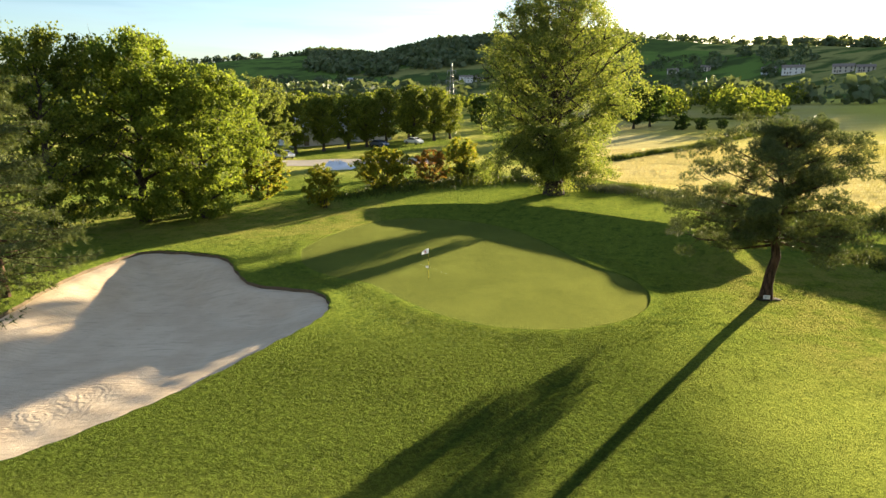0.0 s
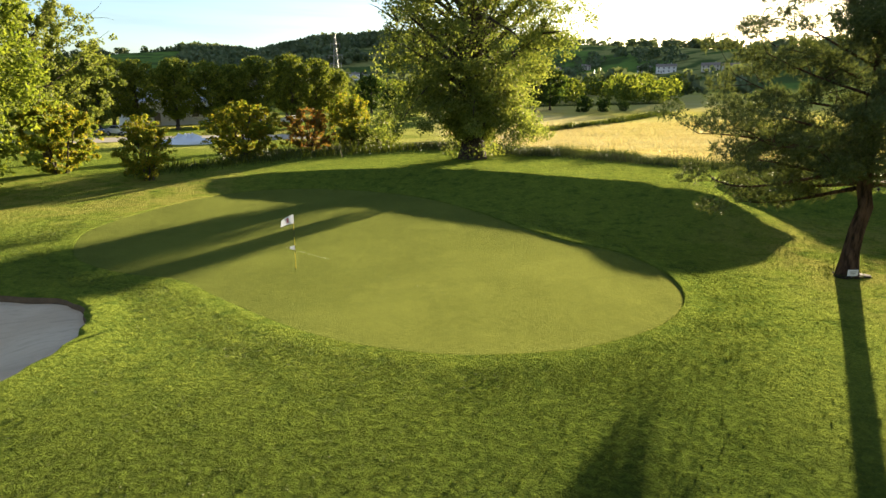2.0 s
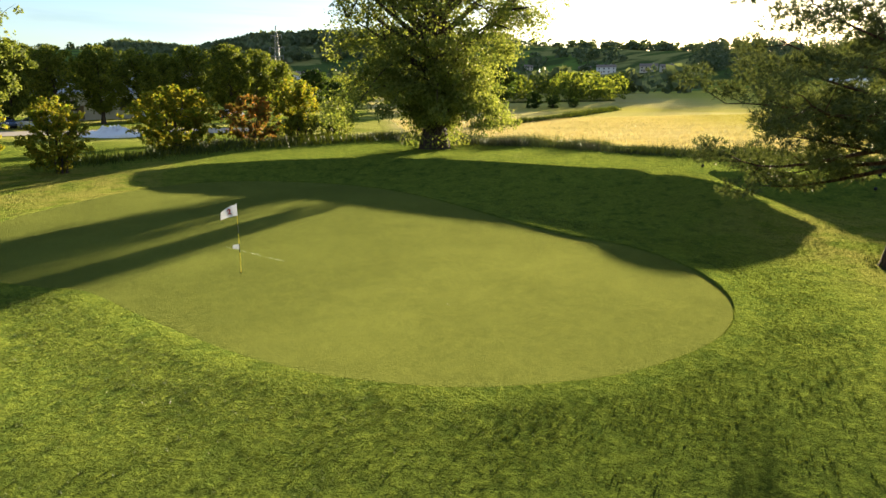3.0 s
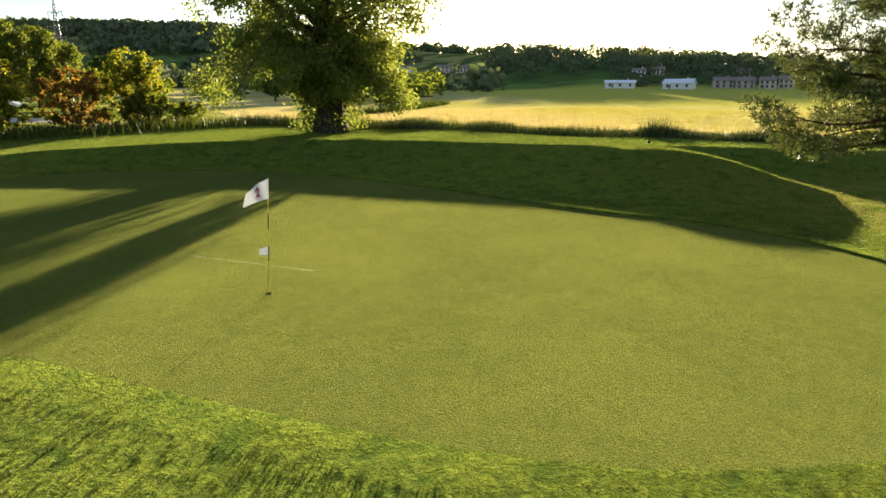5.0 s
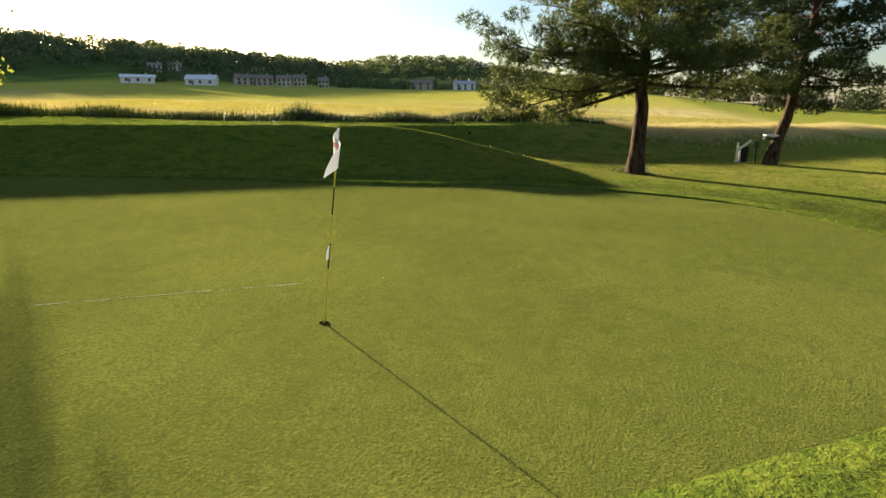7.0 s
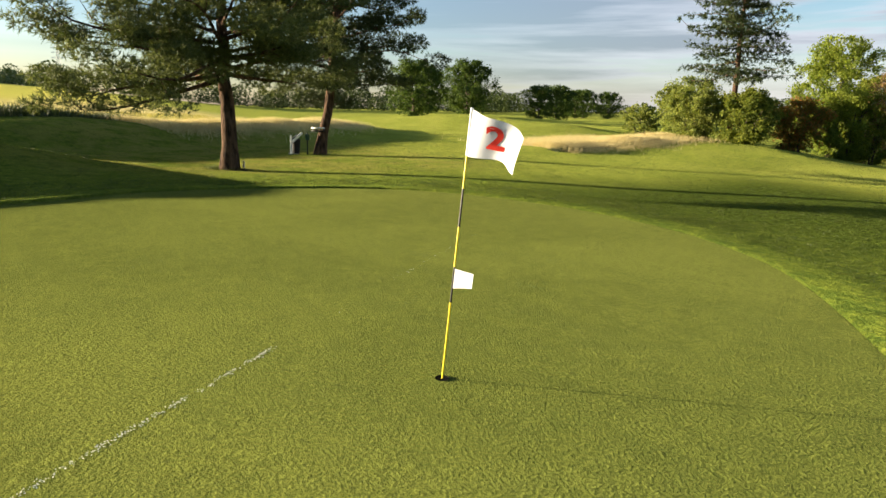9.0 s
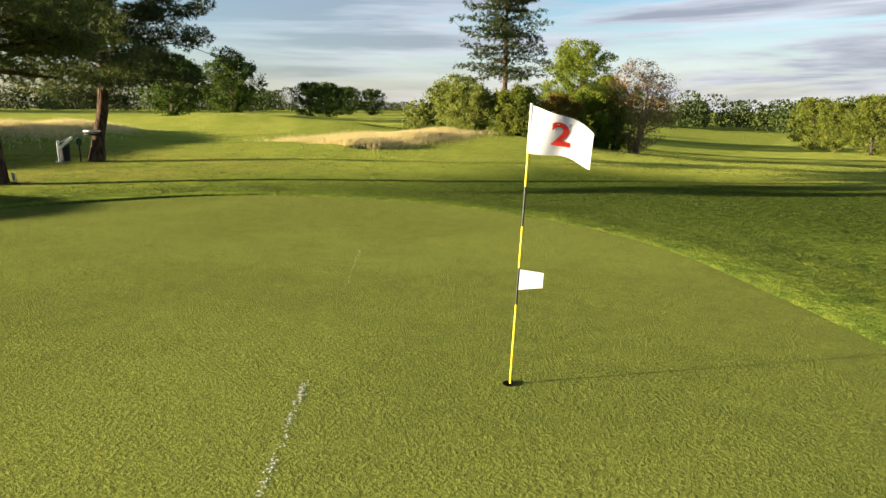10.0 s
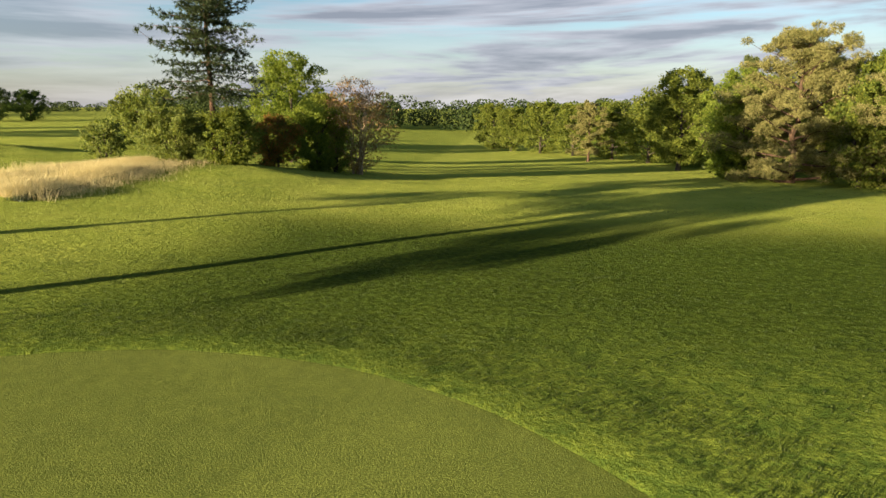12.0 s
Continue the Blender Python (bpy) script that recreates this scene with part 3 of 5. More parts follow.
def unit(v):
    return v / (np.linalg.norm(v, axis=-1, keepdims=True) + 1e-9)


def leaves(rng, centres, size, spread, lift=0.3, narrow=0.6, out=None):
    """A pointed leaf (one kite of four corners) at every centre."""
    n = len(centres)
    c = centres + unit(rng.normal(0, 1, (n, 3))) * rng.uniform(0.15, 1, (n, 1)) ** 0.6 * spread * np.array([1, 1, 0.75])
    s = size * rng.uniform(0.6, 1.4, (n, 1))
    u = unit(rng.normal(0, 1, (n, 3)) + (0 if out is None else out * 0.7) + np.array([0, 0, -lift]))
    w = unit(np.cross(u, rng.normal(0, 1, (n, 3))))
    k = np.cross(u, w)
    v = np.stack([c - u * s, c - w * s * narrow + k * s * 0.15, c + u * s, c + w * s * narrow + k * s * 0.15], 1)
    return v.reshape(-1, 3), np.arange(4 * n).reshape(n, 4)


def limb(p0, direction, length, rng, bend=0.25, wig=0.06, n=6):
    u = np.linspace(0, 1, n)[:, None]
    side = rng.normal(0, wig * length, 3)
    return p0 + direction * length * u + np.array([0, 0, bend * length]) * u**2 + side * np.sin(u * 3.0) * u


def broadleaf(name, place, height, radius, label, category="tree", mat=None, low=0.12, leaf=0.13, count=22000, seed=1, stems=1, shape="round",
              trunk=0.28, limbs=22, group="", bark=None, airy=0.55, lump=0.22, skirt=None, soft=0.0, boughs=(), fill=0.6):
    """A broad-leaved tree or bush: stems, limbs, twigs and a crown of single leaves."""
    rng = np.random.default_rng(seed)
    turn = rng.uniform(0, 360)
    tree = thing(name, place, label, category, group, turn)
    wood, crown = Geo(), Geo()

    def reach(h, az):
        s = np.clip((h / height - low) / (1 - low), 0, 1)
        if shape == "round":
            r = np.sqrt(np.clip(1 - (2 * s - 1) ** 2 * 0.98, 0, 1)) * (1 - 0.25 * s)
        elif shape == "tall":
            r = np.interp(s, [0, 0.05, 0.10, 0.2, 0.35, 0.55, 0.75, 0.9, 1.0], [0.22, 0.36, 0.56, 0.84, 1.12, 1.18, 1.02, 0.74, 0.28])
        else:
            r = np.clip(s / 0.3, 0, 1) ** 0.6 * np.clip((1 - s) / 0.5, 0, 1) ** 0.5
        return radius * (r + 0.03) * (1 + lump * np.sin(az * 3 + seed) * np.sin(s * 9 + seed * 2) + 0.5 * lump * np.sin(az * 7 + s * 17 + seed * 3))

    hubs = []
    for k in range(stems):
        a = rng.uniform(0, 6.283)
        foot = np.array([math.cos(a), math.sin(a), 0]) * (0.05 + 0.22 * radius * (stems > 1)) * rng.uniform(0.2, 1)
        lean = np.array([math.cos(a), math.sin(a), 0]) * (0.35 * radius if stems > 1 else 0.03 * height)
        top = height * (0.86 if stems == 1 else rng.uniform(0.6, 0.85))
        u = np.linspace(0, 1, 10)[:, None]
        pts = foot + lean * u**1.5 + np.array([0, 0, top]) * u + rng.normal(0, 0.012 * height, (10, 3)) * np.array([1, 1, 0]) * np.minimum(u * 3, 1)
        pts[0, 2] = -0.25
        rad = trunk / math.sqrt(stems) * (1 - u[:, 0]) ** 0.8 + 0.02
        rad[0] *= 1.5
        wood.tube(pts, rad, 9)
        per = max(4, limbs // stems)
        for j in range(per):
            s = (low * 0.9 + (1 - low) * ((j + rng.uniform(0, 0.9)) / per) ** 0.9) * 0.93
            q = s * top
            p0 = np.array([np.interp(q, pts[:, 2], pts[:, i]) for i in range(3)])
            az = j * 2.39996 + rng.uniform(-0.4, 0.4) + k
            r = float(reach(min(q * 1.15, height * 0.97), az)) * rng.uniform(0.75, 1.0)
            up = 0.25 + 0.9 * s
            d = unit(np.array([math.cos(az), math.sin(az), up]))
            ln = r / max(0.35, math.hypot(d[0], d[1])) * 0.95
            ln = min(ln, (height - q) * 1.1 / max(0.3, d[2] + 0.2))
            for _ in range(8):
                e = p0 + d * ln + np.array([0, 0, 0.08 * ln])
                if e[2] < height * 0.97 and math.hypot(e[0], e[1]) < float(reach(e[2], az)) * 0.97 + 0.1:
                    break
                ln *= 0.84
            lp = limb(p0, d, ln, rng, 0.08)
            r0 = max(0.02, np.interp(q, pts[:, 2], rad) * 0.5)
            wood.tube(lp, np.linspace(r0, 0.012, len(lp)), 5)
            hubs.append(lp[2:])
            for i in range(6):
                b = lp[min(5, 1 + i)]
                dd = unit(d + rng.normal(0, 0.6, 3) + np.array([0, 0, 0.1]))
                sp = limb(b, dd, ln * rng.uniform(0.22, 0.42), rng, 0.0, 0.08, 4)
                wood.tube(sp, np.linspace(r0 * 0.35, 0.008, 4), 4)
                hubs.append(sp[1:])
    hubs = np.concatenate(hubs)
    # further twigs out to the uneven edge of the crown
    m = int(len(hubs) * fill)
    h, az = rng.uniform(low, 0.99, m) * height, rng.uniform(0, 6.283, m)
    rr = reach(h, az) * np.sqrt(rng.uniform(0.3, 0.9, m))
    extra = np.column_stack([np.cos(az) * rr, np.sin(az) * rr, h])
    hubs = np.concatenate([hubs, extra[rng.random(m) > airy * 0.6]])
    if skirt:  # suckers round the foot
        sr, sh, sn = skirt
        a = rng.uniform(0, 6.283, sn)
        q = rng.uniform(0, 1, sn)
        rr = sr * np.sqrt(rng.uniform(0.05, 1, sn)) * (1 - 0.45 * q)
        hubs = np.concatenate([hubs, np.column_stack([np.cos(a) * rr, np.sin(a) * rr, 0.3 + q * sh])])
    flat_r = np.hypot(hubs[:, 0], hubs[:, 1])
    hubs = hubs[flat_r <= reach(hubs[:, 2], np.arctan2(hubs[:, 1], hubs[:, 0])) * 1.08 + 0.15]
    for angle, far, tip in boughs:  # long low boughs that hang towards the ground
        a = radians(angle - turn)
        d = np.array([math.cos(a), math.sin(a), 0])
        u = np.linspace(0, 1, 10)[:, None]
        h0 = rng.uniform(2.4, 6.0)
        lp = d * far * u + np.array([0, 0, 1.0]) * (h0 + 1.6 * np.sin(u * 2.6) + (tip - h0 - 0.8) * u**2) + rng.normal(0, 0.15, (10, 3)) * u
        wood.tube(lp, np.linspace(0.11, 0.015, 10), 6)
        hubs = np.concatenate([hubs] + [lp[4:] + rng.normal(0, 0.28, (6, 3)) * [1, 1, 0.7] for _ in range(6)])
    weight = rng.gamma(1.0, 1.0, len(hubs)) + 0.1
    pick = rng.choice(len(hubs), count, p=weight / weight.sum())
    c, size = hubs[pick], (rng.uniform(0.5, 1.25, len(hubs)) * (0.032 * height + 0.12 + soft))[pick]
    out = unit(c - np.array([0, 0, height * 0.45]))
    v, f = leaves(rng, c, leaf, size[:, None], out=out)
    crown.add(v, f)
    wood.mesh("trunk", bark or M_BARK, tree)
    crown.mesh("crown", mat or M_LEAF, tree, False)
    return tree


def needles(rng, centres, dirs, length, width, count, cone=0.8):
    """Tufts: count narrow blades that spring from every centre."""
    n = len(centres) * count
    c, d = np.repeat(centres, count, 0), np.repeat(dirs, count, 0)
    u = unit(d + rng.normal(0, cone, (n, 3)))
    w = unit(np.cross(u, rng.normal(0, 1, (n, 3)))) * width
    ln = length * rng.uniform(0.6, 1.2, (n, 1))
    v = np.stack([c - w, c + w, c + u * ln], 1)
    return v.reshape(-1, 3), np.arange(3 * n).reshape(n, 3)


def pine(name, place, height, radius, label, mat=None, seed=3, lean=(0.0, 0.0), bare=0.28, trunk=0.3, limbs=34, tuft=20, blade=0.30, wide=0.017,
         flat=1.0, twigs=9, group="", droop=0.0, sweep=()):
    """A pine: leaning trunk, crooked limbs, needle tufts at the twigs' ends."""
    rng = np.random.default_rng(seed)
    tree = thing(name, place, label, "pine tree", group)
    wood, crown = Geo(), Geo()
    u = np.linspace(0, 1, 12)[:, None]
    bend = np.array([*lean, 0]) * height
    pts = bend * u * (1.6 - 0.6 * u) + np.array([0, 0, height * 0.97]) * u + rng.normal(0, 0.010 * height, (12, 3)) * [1, 1, 0] * np.minimum(u * 3, 1)
    pts[0, 2] = -0.3
    rad = trunk * (1 - u[:, 0]) ** 0.75 + 0.03
    rad[0] *= 1.45
    wood.tube(pts, rad, 12)
    cs, ds = [], []
    jobs = []
    for j in range(limbs):
        s = bare + (1 - bare) * ((j + rng.uniform(0, 0.8)) / limbs)
        az = j * 2.39996 + rng.uniform(-0.5, 0.5)
        prof = (1 - ((s - bare) / (1 - bare)) ** 1.6) ** 0.6 * min(1.0, 0.75 + (s - bare) * 1.6)
        jobs.append((s, az, radius * (0.15 + 0.85 * prof) * rng.uniform(0.65, 1.08), 0.05 + 0.75 * (s - bare) - droop))
    jobs += list(sweep)
    for s, az, r, up in jobs:
        q = s * height
        p0 = np.array([np.interp(q, pts[:, 2], pts[:, i]) for i in range(3)])
        d = unit(np.array([math.cos(az), math.sin(az), up]))
        lp = limb(p0, d, r, rng, 0.06, 0.10, 9)
        r0 = max(0.03, np.interp(q, pts[:, 2], rad) * 0.42)
        wood.tube(lp, np.linspace(r0, 0.015, 9), 6)
        for i in range(twigs):  # each twig ends in a rounded cloud of tufts
            b = lp[min(8, 2 + (i * 7) // twigs)]
            dd = unit(d * (0.6 + 1.1 * (i / twigs) ** 2) + rng.normal(0, 0.7, 3) * [1, 1, 0.7 * flat] + [0, 0, 0.15])
            ln = r * rng.uniform(0.08, 0.24) + 0.25
            sp = limb(b, dd, ln, rng, 0.12, 0.1, 5)
            wood.tube(sp, np.linspace(0.018, 0.006, 5), 4)
            pad = rng.uniform(0.75, 1.35) * (0.31 + 0.042 * r)
            n = int(64 * (pad / 0.42) ** 1.5)
            o = unit(rng.normal(0, 1, (n, 3))) * rng.uniform(0.2, 1.0, (n, 1)) ** 0.5 * [1.25, 1.25, 0.68]
            o[:, 2] += 0.12
            cs.append(sp[-1] + o * pad)
            ds.append(unit(o + np.array([0, 0, 0.3]) + rng.normal(0, 0.35, (n, 3))))
    v, f = needles(rng, np.concatenate(cs), np.concatenate(ds), blade, wide, tuft)
    crown.add(v, f)
    wood.mesh("trunk", M_PINEBARK, tree)
    crown.mesh("crown", mat or M_NEEDLE, tree, False)
    return tree


def spruce(name, place, height, radius, label, mat=None, seed=5, bare=0.2, layers=26, group="", blade=0.3, gap=0.25):
    """A spruce: straight trunk, tiers of boughs that sink and lift at the tips."""
    rng = np.random.default_rng(seed)
    tree = thing(name, place, label, "conifer tree", group)
    wood, crown = Geo(), Geo()
    u = np.linspace(0, 1, 8)[:, None]
    pts = np.array([0.0, 0, height]) * u + rng.normal(0, 0.004 * height, (8, 3)) * [1, 1, 0]
    pts[0, 2] = -0.3
    wood.tube(pts, 0.013 * height * (1 - u[:, 0]) ** 0.8 + 0.02, 9)
    cs, ds = [], []
    for j in range(layers):
        s = bare + (1 - bare) * (j / layers) ** 0.95
        n = 6 if s < 0.75 else 5
        for k in range(n):
            if rng.random() < gap * 0.45:
                continue
            s_ = min(0.99, s + rng.uniform(-0.6, 0.6) * (1 - bare) / layers * 1.6)
            az = k * 6.283 / n + j * 0.9 + rng.uniform(-0.6, 0.6)
            r = radius * ((1 - s_) / (1 - bare)) ** 0.75 * rng.uniform(0.4, 1.15) + 0.3
            d = unit(np.array([math.cos(az), math.sin(az), rng.uniform(-0.35, 0.05) + 0.6 * s_ * s_]))
            lp = limb(np.array([0, 0, s_ * height]), d, r, rng, rng.uniform(0.0, 0.22), 0.08, 7)
            wood.tube(lp, np.linspace(0.045, 0.010, 7), 4)
            side = unit(np.cross(d, [0, 0, 1]))
            for e in range(1, 7):
                reach_ = r * 0.30 * (1.2 - e / 7) + 0.12
                for w in np.linspace(-1, 1, 7):
                    p = lp[e] + side * w * reach_ + rng.normal(0, 0.10, 3) - np.array([0, 0, 0.10 * abs(w) * reach_])
                    cs.append(p)
                    ds.append(unit(d + side * w * 0.9 + rng.normal(0, 0.25, 3) + [0, 0, 0.08]))
    v, f = needles(rng, np.array(cs), np.array(ds), blade * 1.1, 0.026, 12, 0.7)
    crown.add(v, f)
    wood.mesh("trunk", M_PINEBARK, tree)
    crown.mesh("crown", mat or M_NEEDLE_DARK, tree, False)
    return tree


def at(x, y, dz=0.0):
    return (x, y, float(land(x, y)) + dz)

M_TWIG = bark_mat("bare_twig", (0.24, 0.17, 0.11), (0.46, 0.34, 0.22))
# the great tree on the mound behind the green
broadleaf("poplar_tree", at(11.7, 68.2), 21.0, 6.9, "tall leafy poplar with low suckers on the mound behind the green", mat=M_LEAF_PALE, low=0.09, leaf=0.105, count=122000, seed=11,
          shape="tall", trunk=0.85, limbs=64, skirt=(2.4, 4.4, 170), soft=0.14, airy=0.3, fill=1.5,
          boughs=[(22, 7.4, 2.0), (34, 7.2, 2.4), (8, 5.8, 1.9), (48, 6.8, 2.8), (180, 7.6, 2.5), (193, 7.8, 2.2), (168, 7.4, 3.2), (206, 7.4, 2.2), (-40, 4.5, 2.0), (-22, 4.4, 2.2), (-58, 4.3, 2.0),
                  (-78, 4.6, 2.4), (-100, 4.8, 2.4), (222, 6.0, 2.4), (60, 6.4, 3.0)])
# grove beside the bunker
broadleaf("lime_tree", at(-28.6, 58.8), 17.0, 8.6, "large bright green leafy tree beside the bunker", mat=M_LEAF_BRIGHT, low=0.04, leaf=0.15, count=44000, seed=21, trunk=0.4, limbs=30, soft=0.35)
broadleaf("lime_tree", at(-23.6, 60.5), 14.2, 7.2, "rounded bright green leafy tree beside the bunker", mat=M_LEAF_BRIGHT, low=0.02, leaf=0.14, count=38000, seed=22, trunk=0.35, limbs=26, soft=0.35)
broadleaf("lime_tree", at(-33.0, 52.0), 17.5, 6.5, "tall dark green leafy tree beside the bunker", mat=M_LEAF, low=0.05, leaf=0.13, count=34000, seed=23, trunk=0.35, limbs=26, soft=0.3)
broadleaf("willow_tree", at(-24.0, 76.0), 13.6, 5.6, "pale feathery willow behind the grove", mat=M_LEAF_PALE, low=0.06, leaf=0.12, count=30000, seed=24, shape="tall", trunk=0.3)
spruce("cypress_tree", at(-27.2, 37.0), 19.0, 5.2, "dark drooping conifer at the edge of the bunker", mat=M_NEEDLE, seed=25, bare=0.04, layers=30, blade=0.36)

# bushes along the far side of the mound
broadleaf("shrub", at(-20.8, 70.0), 5.6, 3.4, "broad golden green shrub by the grove", "shrub", M_LEAF_GOLD, 0.02, 0.12, 15000, 31, 5, "bush", 0.16, 24)
broadleaf("shrub", at(-13.0, 64.9), 4.6, 2.0, "young golden green shrub with upright shoots", "shrub", M_LEAF_GOLD, 0.02, 0.09, 10000, 32, 4, "bush", 0.10, 20)
broadleaf("shrub", at(-7.6, 75.6), 4.9, 4.0, "wide golden green shrub beyond the mound", "shrub", M_LEAF_GOLD, 0.0, 0.11, 17000, 33, 6, "bush", 0.14, 30)
broadleaf("shrub", at(-1.9, 79.6), 4.1, 2.5, "shrub with rust red leaves beyond the mound", "shrub", M_LEAF_RUST, 0.02, 0.10, 9000, 34, 5, "bush", 0.12, 24)
broadleaf("small_tree", at(1.8, 81.2), 5.5, 2.5, "small tree turning gold beyond the mound", "tree", M_LEAF_GOLD, 0.22, 0.10, 9000, 35, 2, "round", 0.14, 22)

# avenue by the car park
base = broadleaf("plane_tree", at(-32.3, 114.5), 11.0, 3.9, "round-headed leafy tree in the avenue", mat=M_LEAF, low=0.16, leaf=0.16, count=12000, soft=0.3, seed=41, trunk=0.28, limbs=22, group="avenue trees", lump=0.14, airy=0.2)
rng = np.random.default_rng(42)
for ax, ay, s in ((-28.2, 118.9, 0.94), (-23.9, 123.6, 0.98), (-19.7, 128.2, 0.96), (-16.4, 131.8, 0.93), (-12.8, 135.6, 1.06), (-7.3, 141.8, 1.12), (-2.8, 146.7, 1.08), (0.9, 150.6, 0.92),
                  (-36.5, 110.0, 1.0), (-40.0, 121.0, 0.95), (-34.5, 127.5, 0.98), (-27.0, 136.0, 0.92), (-18.5, 145.0, 0.95), (-9.0, 154.0, 0.95)):
    copy_thing(base, pose(*at(ax, ay), 0, 0, rng.uniform(0, 360)) @ Matrix.Scale(s, 4))

# single trees and bushes in the fields
field = broadleaf("field_tree", at(52.0, 178.0), 11.5, 5.2, "dark leafy tree at the edge of the hay field", mat=M_LEAF_DARK, low=0.14, leaf=0.24, count=9000, soft=0.4, seed=51, trunk=0.3, limbs=16, group="field trees")
for fx, fy, s in ((58, 183, 0.95), (47, 186, 0.8), (14, 172, 0.55), (10, 181, 0.8)):
    copy_thing(field, pose(*at(fx, fy), 0, 0, fx * 37) @ Matrix.Scale(s, 4))
ball = broadleaf("field_bush", at(63.0, 172.0), 4.2, 2.6, "dark round bush in the hay field", "shrub", M_LEAF_DARK, 0.0, 0.22, 2600, 52, 4, "round", 0.12, 16, "field bushes")
for fx, fy, s in ((68, 171, 0.78), (74, 172, 0.62)):
    copy_thing(ball, pose(*at(fx, fy), 0, 0, fx * 53) @ Matrix.Scale(s, 4))

# pines beside the green
pine("pine", at(19.6, 37.05), 9.9, 5.6, "broad leaning pine with a reddish trunk beside the green", seed=61, lean=(0.012, -0.012), bare=0.33, trunk=0.29, limbs=34, tuft=8, twigs=8, blade=0.22, wide=0.014,
     sweep=[(0.34, 1.9, 5.2, -0.30), (0.36, 1.65, 4.8, -0.30), (0.40, 2.3, 5.6, -0.12), (0.44, 1.5, 5.4, -0.02), (0.46, 2.7, 5.8, 0.05), (0.36, -0.9, 4.8, -0.10), (0.42, -1.5, 5.2, 0.0), (0.44, 0.2, 5.0, 0.0), (0.50, 3.3, 5.4, 0.05), (0.44, 1.9, 4.6, 0.08)])
pine("pine", at(26.1, 30.8), 12.5, 5.0, "dark dense pine beside a ball washer", M_NEEDLE_DARK, 62, (0.05, -0.14), 0.24, 0.24, 42, 7, droop=0.14, twigs=8, blade=0.21, wide=0.019, flat=0.5)

# the south: mound with a tall conifer and shrubs
spruce("spruce_tree", at(23.4, -0.6), 16.3, 4.8, "tall thin spruce with a bare reddish trunk", seed=71, bare=0.29, layers=25, gap=0.6)
broadleaf("shrub", at(22.3, -0.8), 3.9, 2.6, "dark green shrub at the foot of the spruce", "shrub", M_LEAF, 0.0, 0.075, 24000, 72, 6, "round", 0.12, 22, soft=0.22)
broadleaf("shrub", at(26.2, 0.2), 3.7, 2.5, "olive shrub behind the spruce", "shrub", M_LEAF_PALE, 0.0, 0.075, 24000, 73, 6, "round", 0.12, 22, soft=0.22)
broadleaf("shrub", at(21.4, -6.0), 4.0, 2.5, "reddish shrub on the grassy bank", "shrub", M_LEAF_RUST, 0.0, 0.075, 15000, 74, 5, "round", 0.12, 20, soft=0.2)
broadleaf("shrub", at(19.4, -9.6), 5.8, 2.7, "bright green shrub on the grassy bank", "shrub", M_LEAF_BRIGHT, 0.0, 0.08, 22000, 75, 6, "round", 0.12, 22, soft=0.22)
broadleaf("small_tree", at(27.5, -24.0), 11.6, 4.8, "bright green tree behind the shrubs", "tree", M_LEAF_BRIGHT, 0.06, 0.105, 26000, 76, 1, "round", 0.2, 20, soft=0.3)
broadleaf("dry_bush", at(16.3, -11.8), 8.2, 3.5, "half-withered brown bush with bare twigs on the bank", "shrub", M_LEAF_DRY, 0.03, 0.07, 9500, 77, 9, "bush", 0.16, 70, bark=M_TWIG, soft=0.1)
broadleaf("shrub", at(18.0, -10.9), 4.2, 1.9, "green shoots beside the withered bush", "shrub", M_LEAF_BRIGHT, 0.0, 0.085, 6000, 78, 5, "bush", 0.1, 18)
broadleaf("shrub", at(20.6, -15.5), 7.0, 3.6, "dark shrub behind the withered bush", "shrub", M_LEAF, 0.0, 0.10, 16000, 79, 6, "round", 0.12, 22)
broadleaf("shrub", at(36.0, -5.5), 3.4, 1.9, "small round olive bush beyond the straw", "shrub", M_LEAF_PALE, 0.0, 0.10, 6000, 80, 5, "round", 0.1, 18)
broadleaf("small_tree", at(44.0, -24.0), 7.0, 4.6, "pale rounded tree beyond the spruce", "tree", M_LEAF_PALE, 0.0, 0.13, 16000, 91, 2, "round", 0.2, 22, soft=0.4)

# woods along the fairway
broadleaf("oak_tree", at(-17.0, -46.0), 13.0, 5.6, "full green tree at the edge of the fairway", mat=M_LEAF, low=0.10, leaf=0.125, count=34000, seed=81, soft=0.25)
pine("pine", at(-21.0, -17.5), 11.7, 6.2, "wide olive pine at the edge of the fairway", M_NEEDLE_OLIVE, 82, (0.0, 0.0), 0.0, 0.3, 46, 6, blade=0.26, wide=0.022, twigs=7)
broadleaf("oak_tree", at(-19.5, -29.0), 11.0, 4.6, "full green tree among the fairway woods", mat=M_LEAF_BRIGHT, low=0.02, leaf=0.11, count=30000, seed=83, soft=0.25)
spruce("larch_tree", at(-22.0, -36.0), 13.0, 3.6, "slim green conifer among the fairway woods", M_NEEDLE, 84, 0.1, 20)
broadleaf("oak_tree", at(-18.6, -23.5), 8.8, 4.4, "rounded yellow-green tree at the wood's edge", mat=M_LEAF_BRIGHT, low=0.0, leaf=0.12, count=22000, seed=92, stems=3, soft=0.25)
broadleaf("oak_tree", at(-25.0, -12.0), 8.0, 4.6, "low spreading green tree at the wood's edge", mat=M_LEAF, low=0.0, leaf=0.12, count=20000, seed=93, stems=3, soft=0.25)
broadleaf("oak_tree", at(-27.0, -16.0), 10.6, 5.2, "green leafy tree among the fairway woods", mat=M_LEAF, low=0.05, leaf=0.12, count=26000, seed=85, soft=0.25)
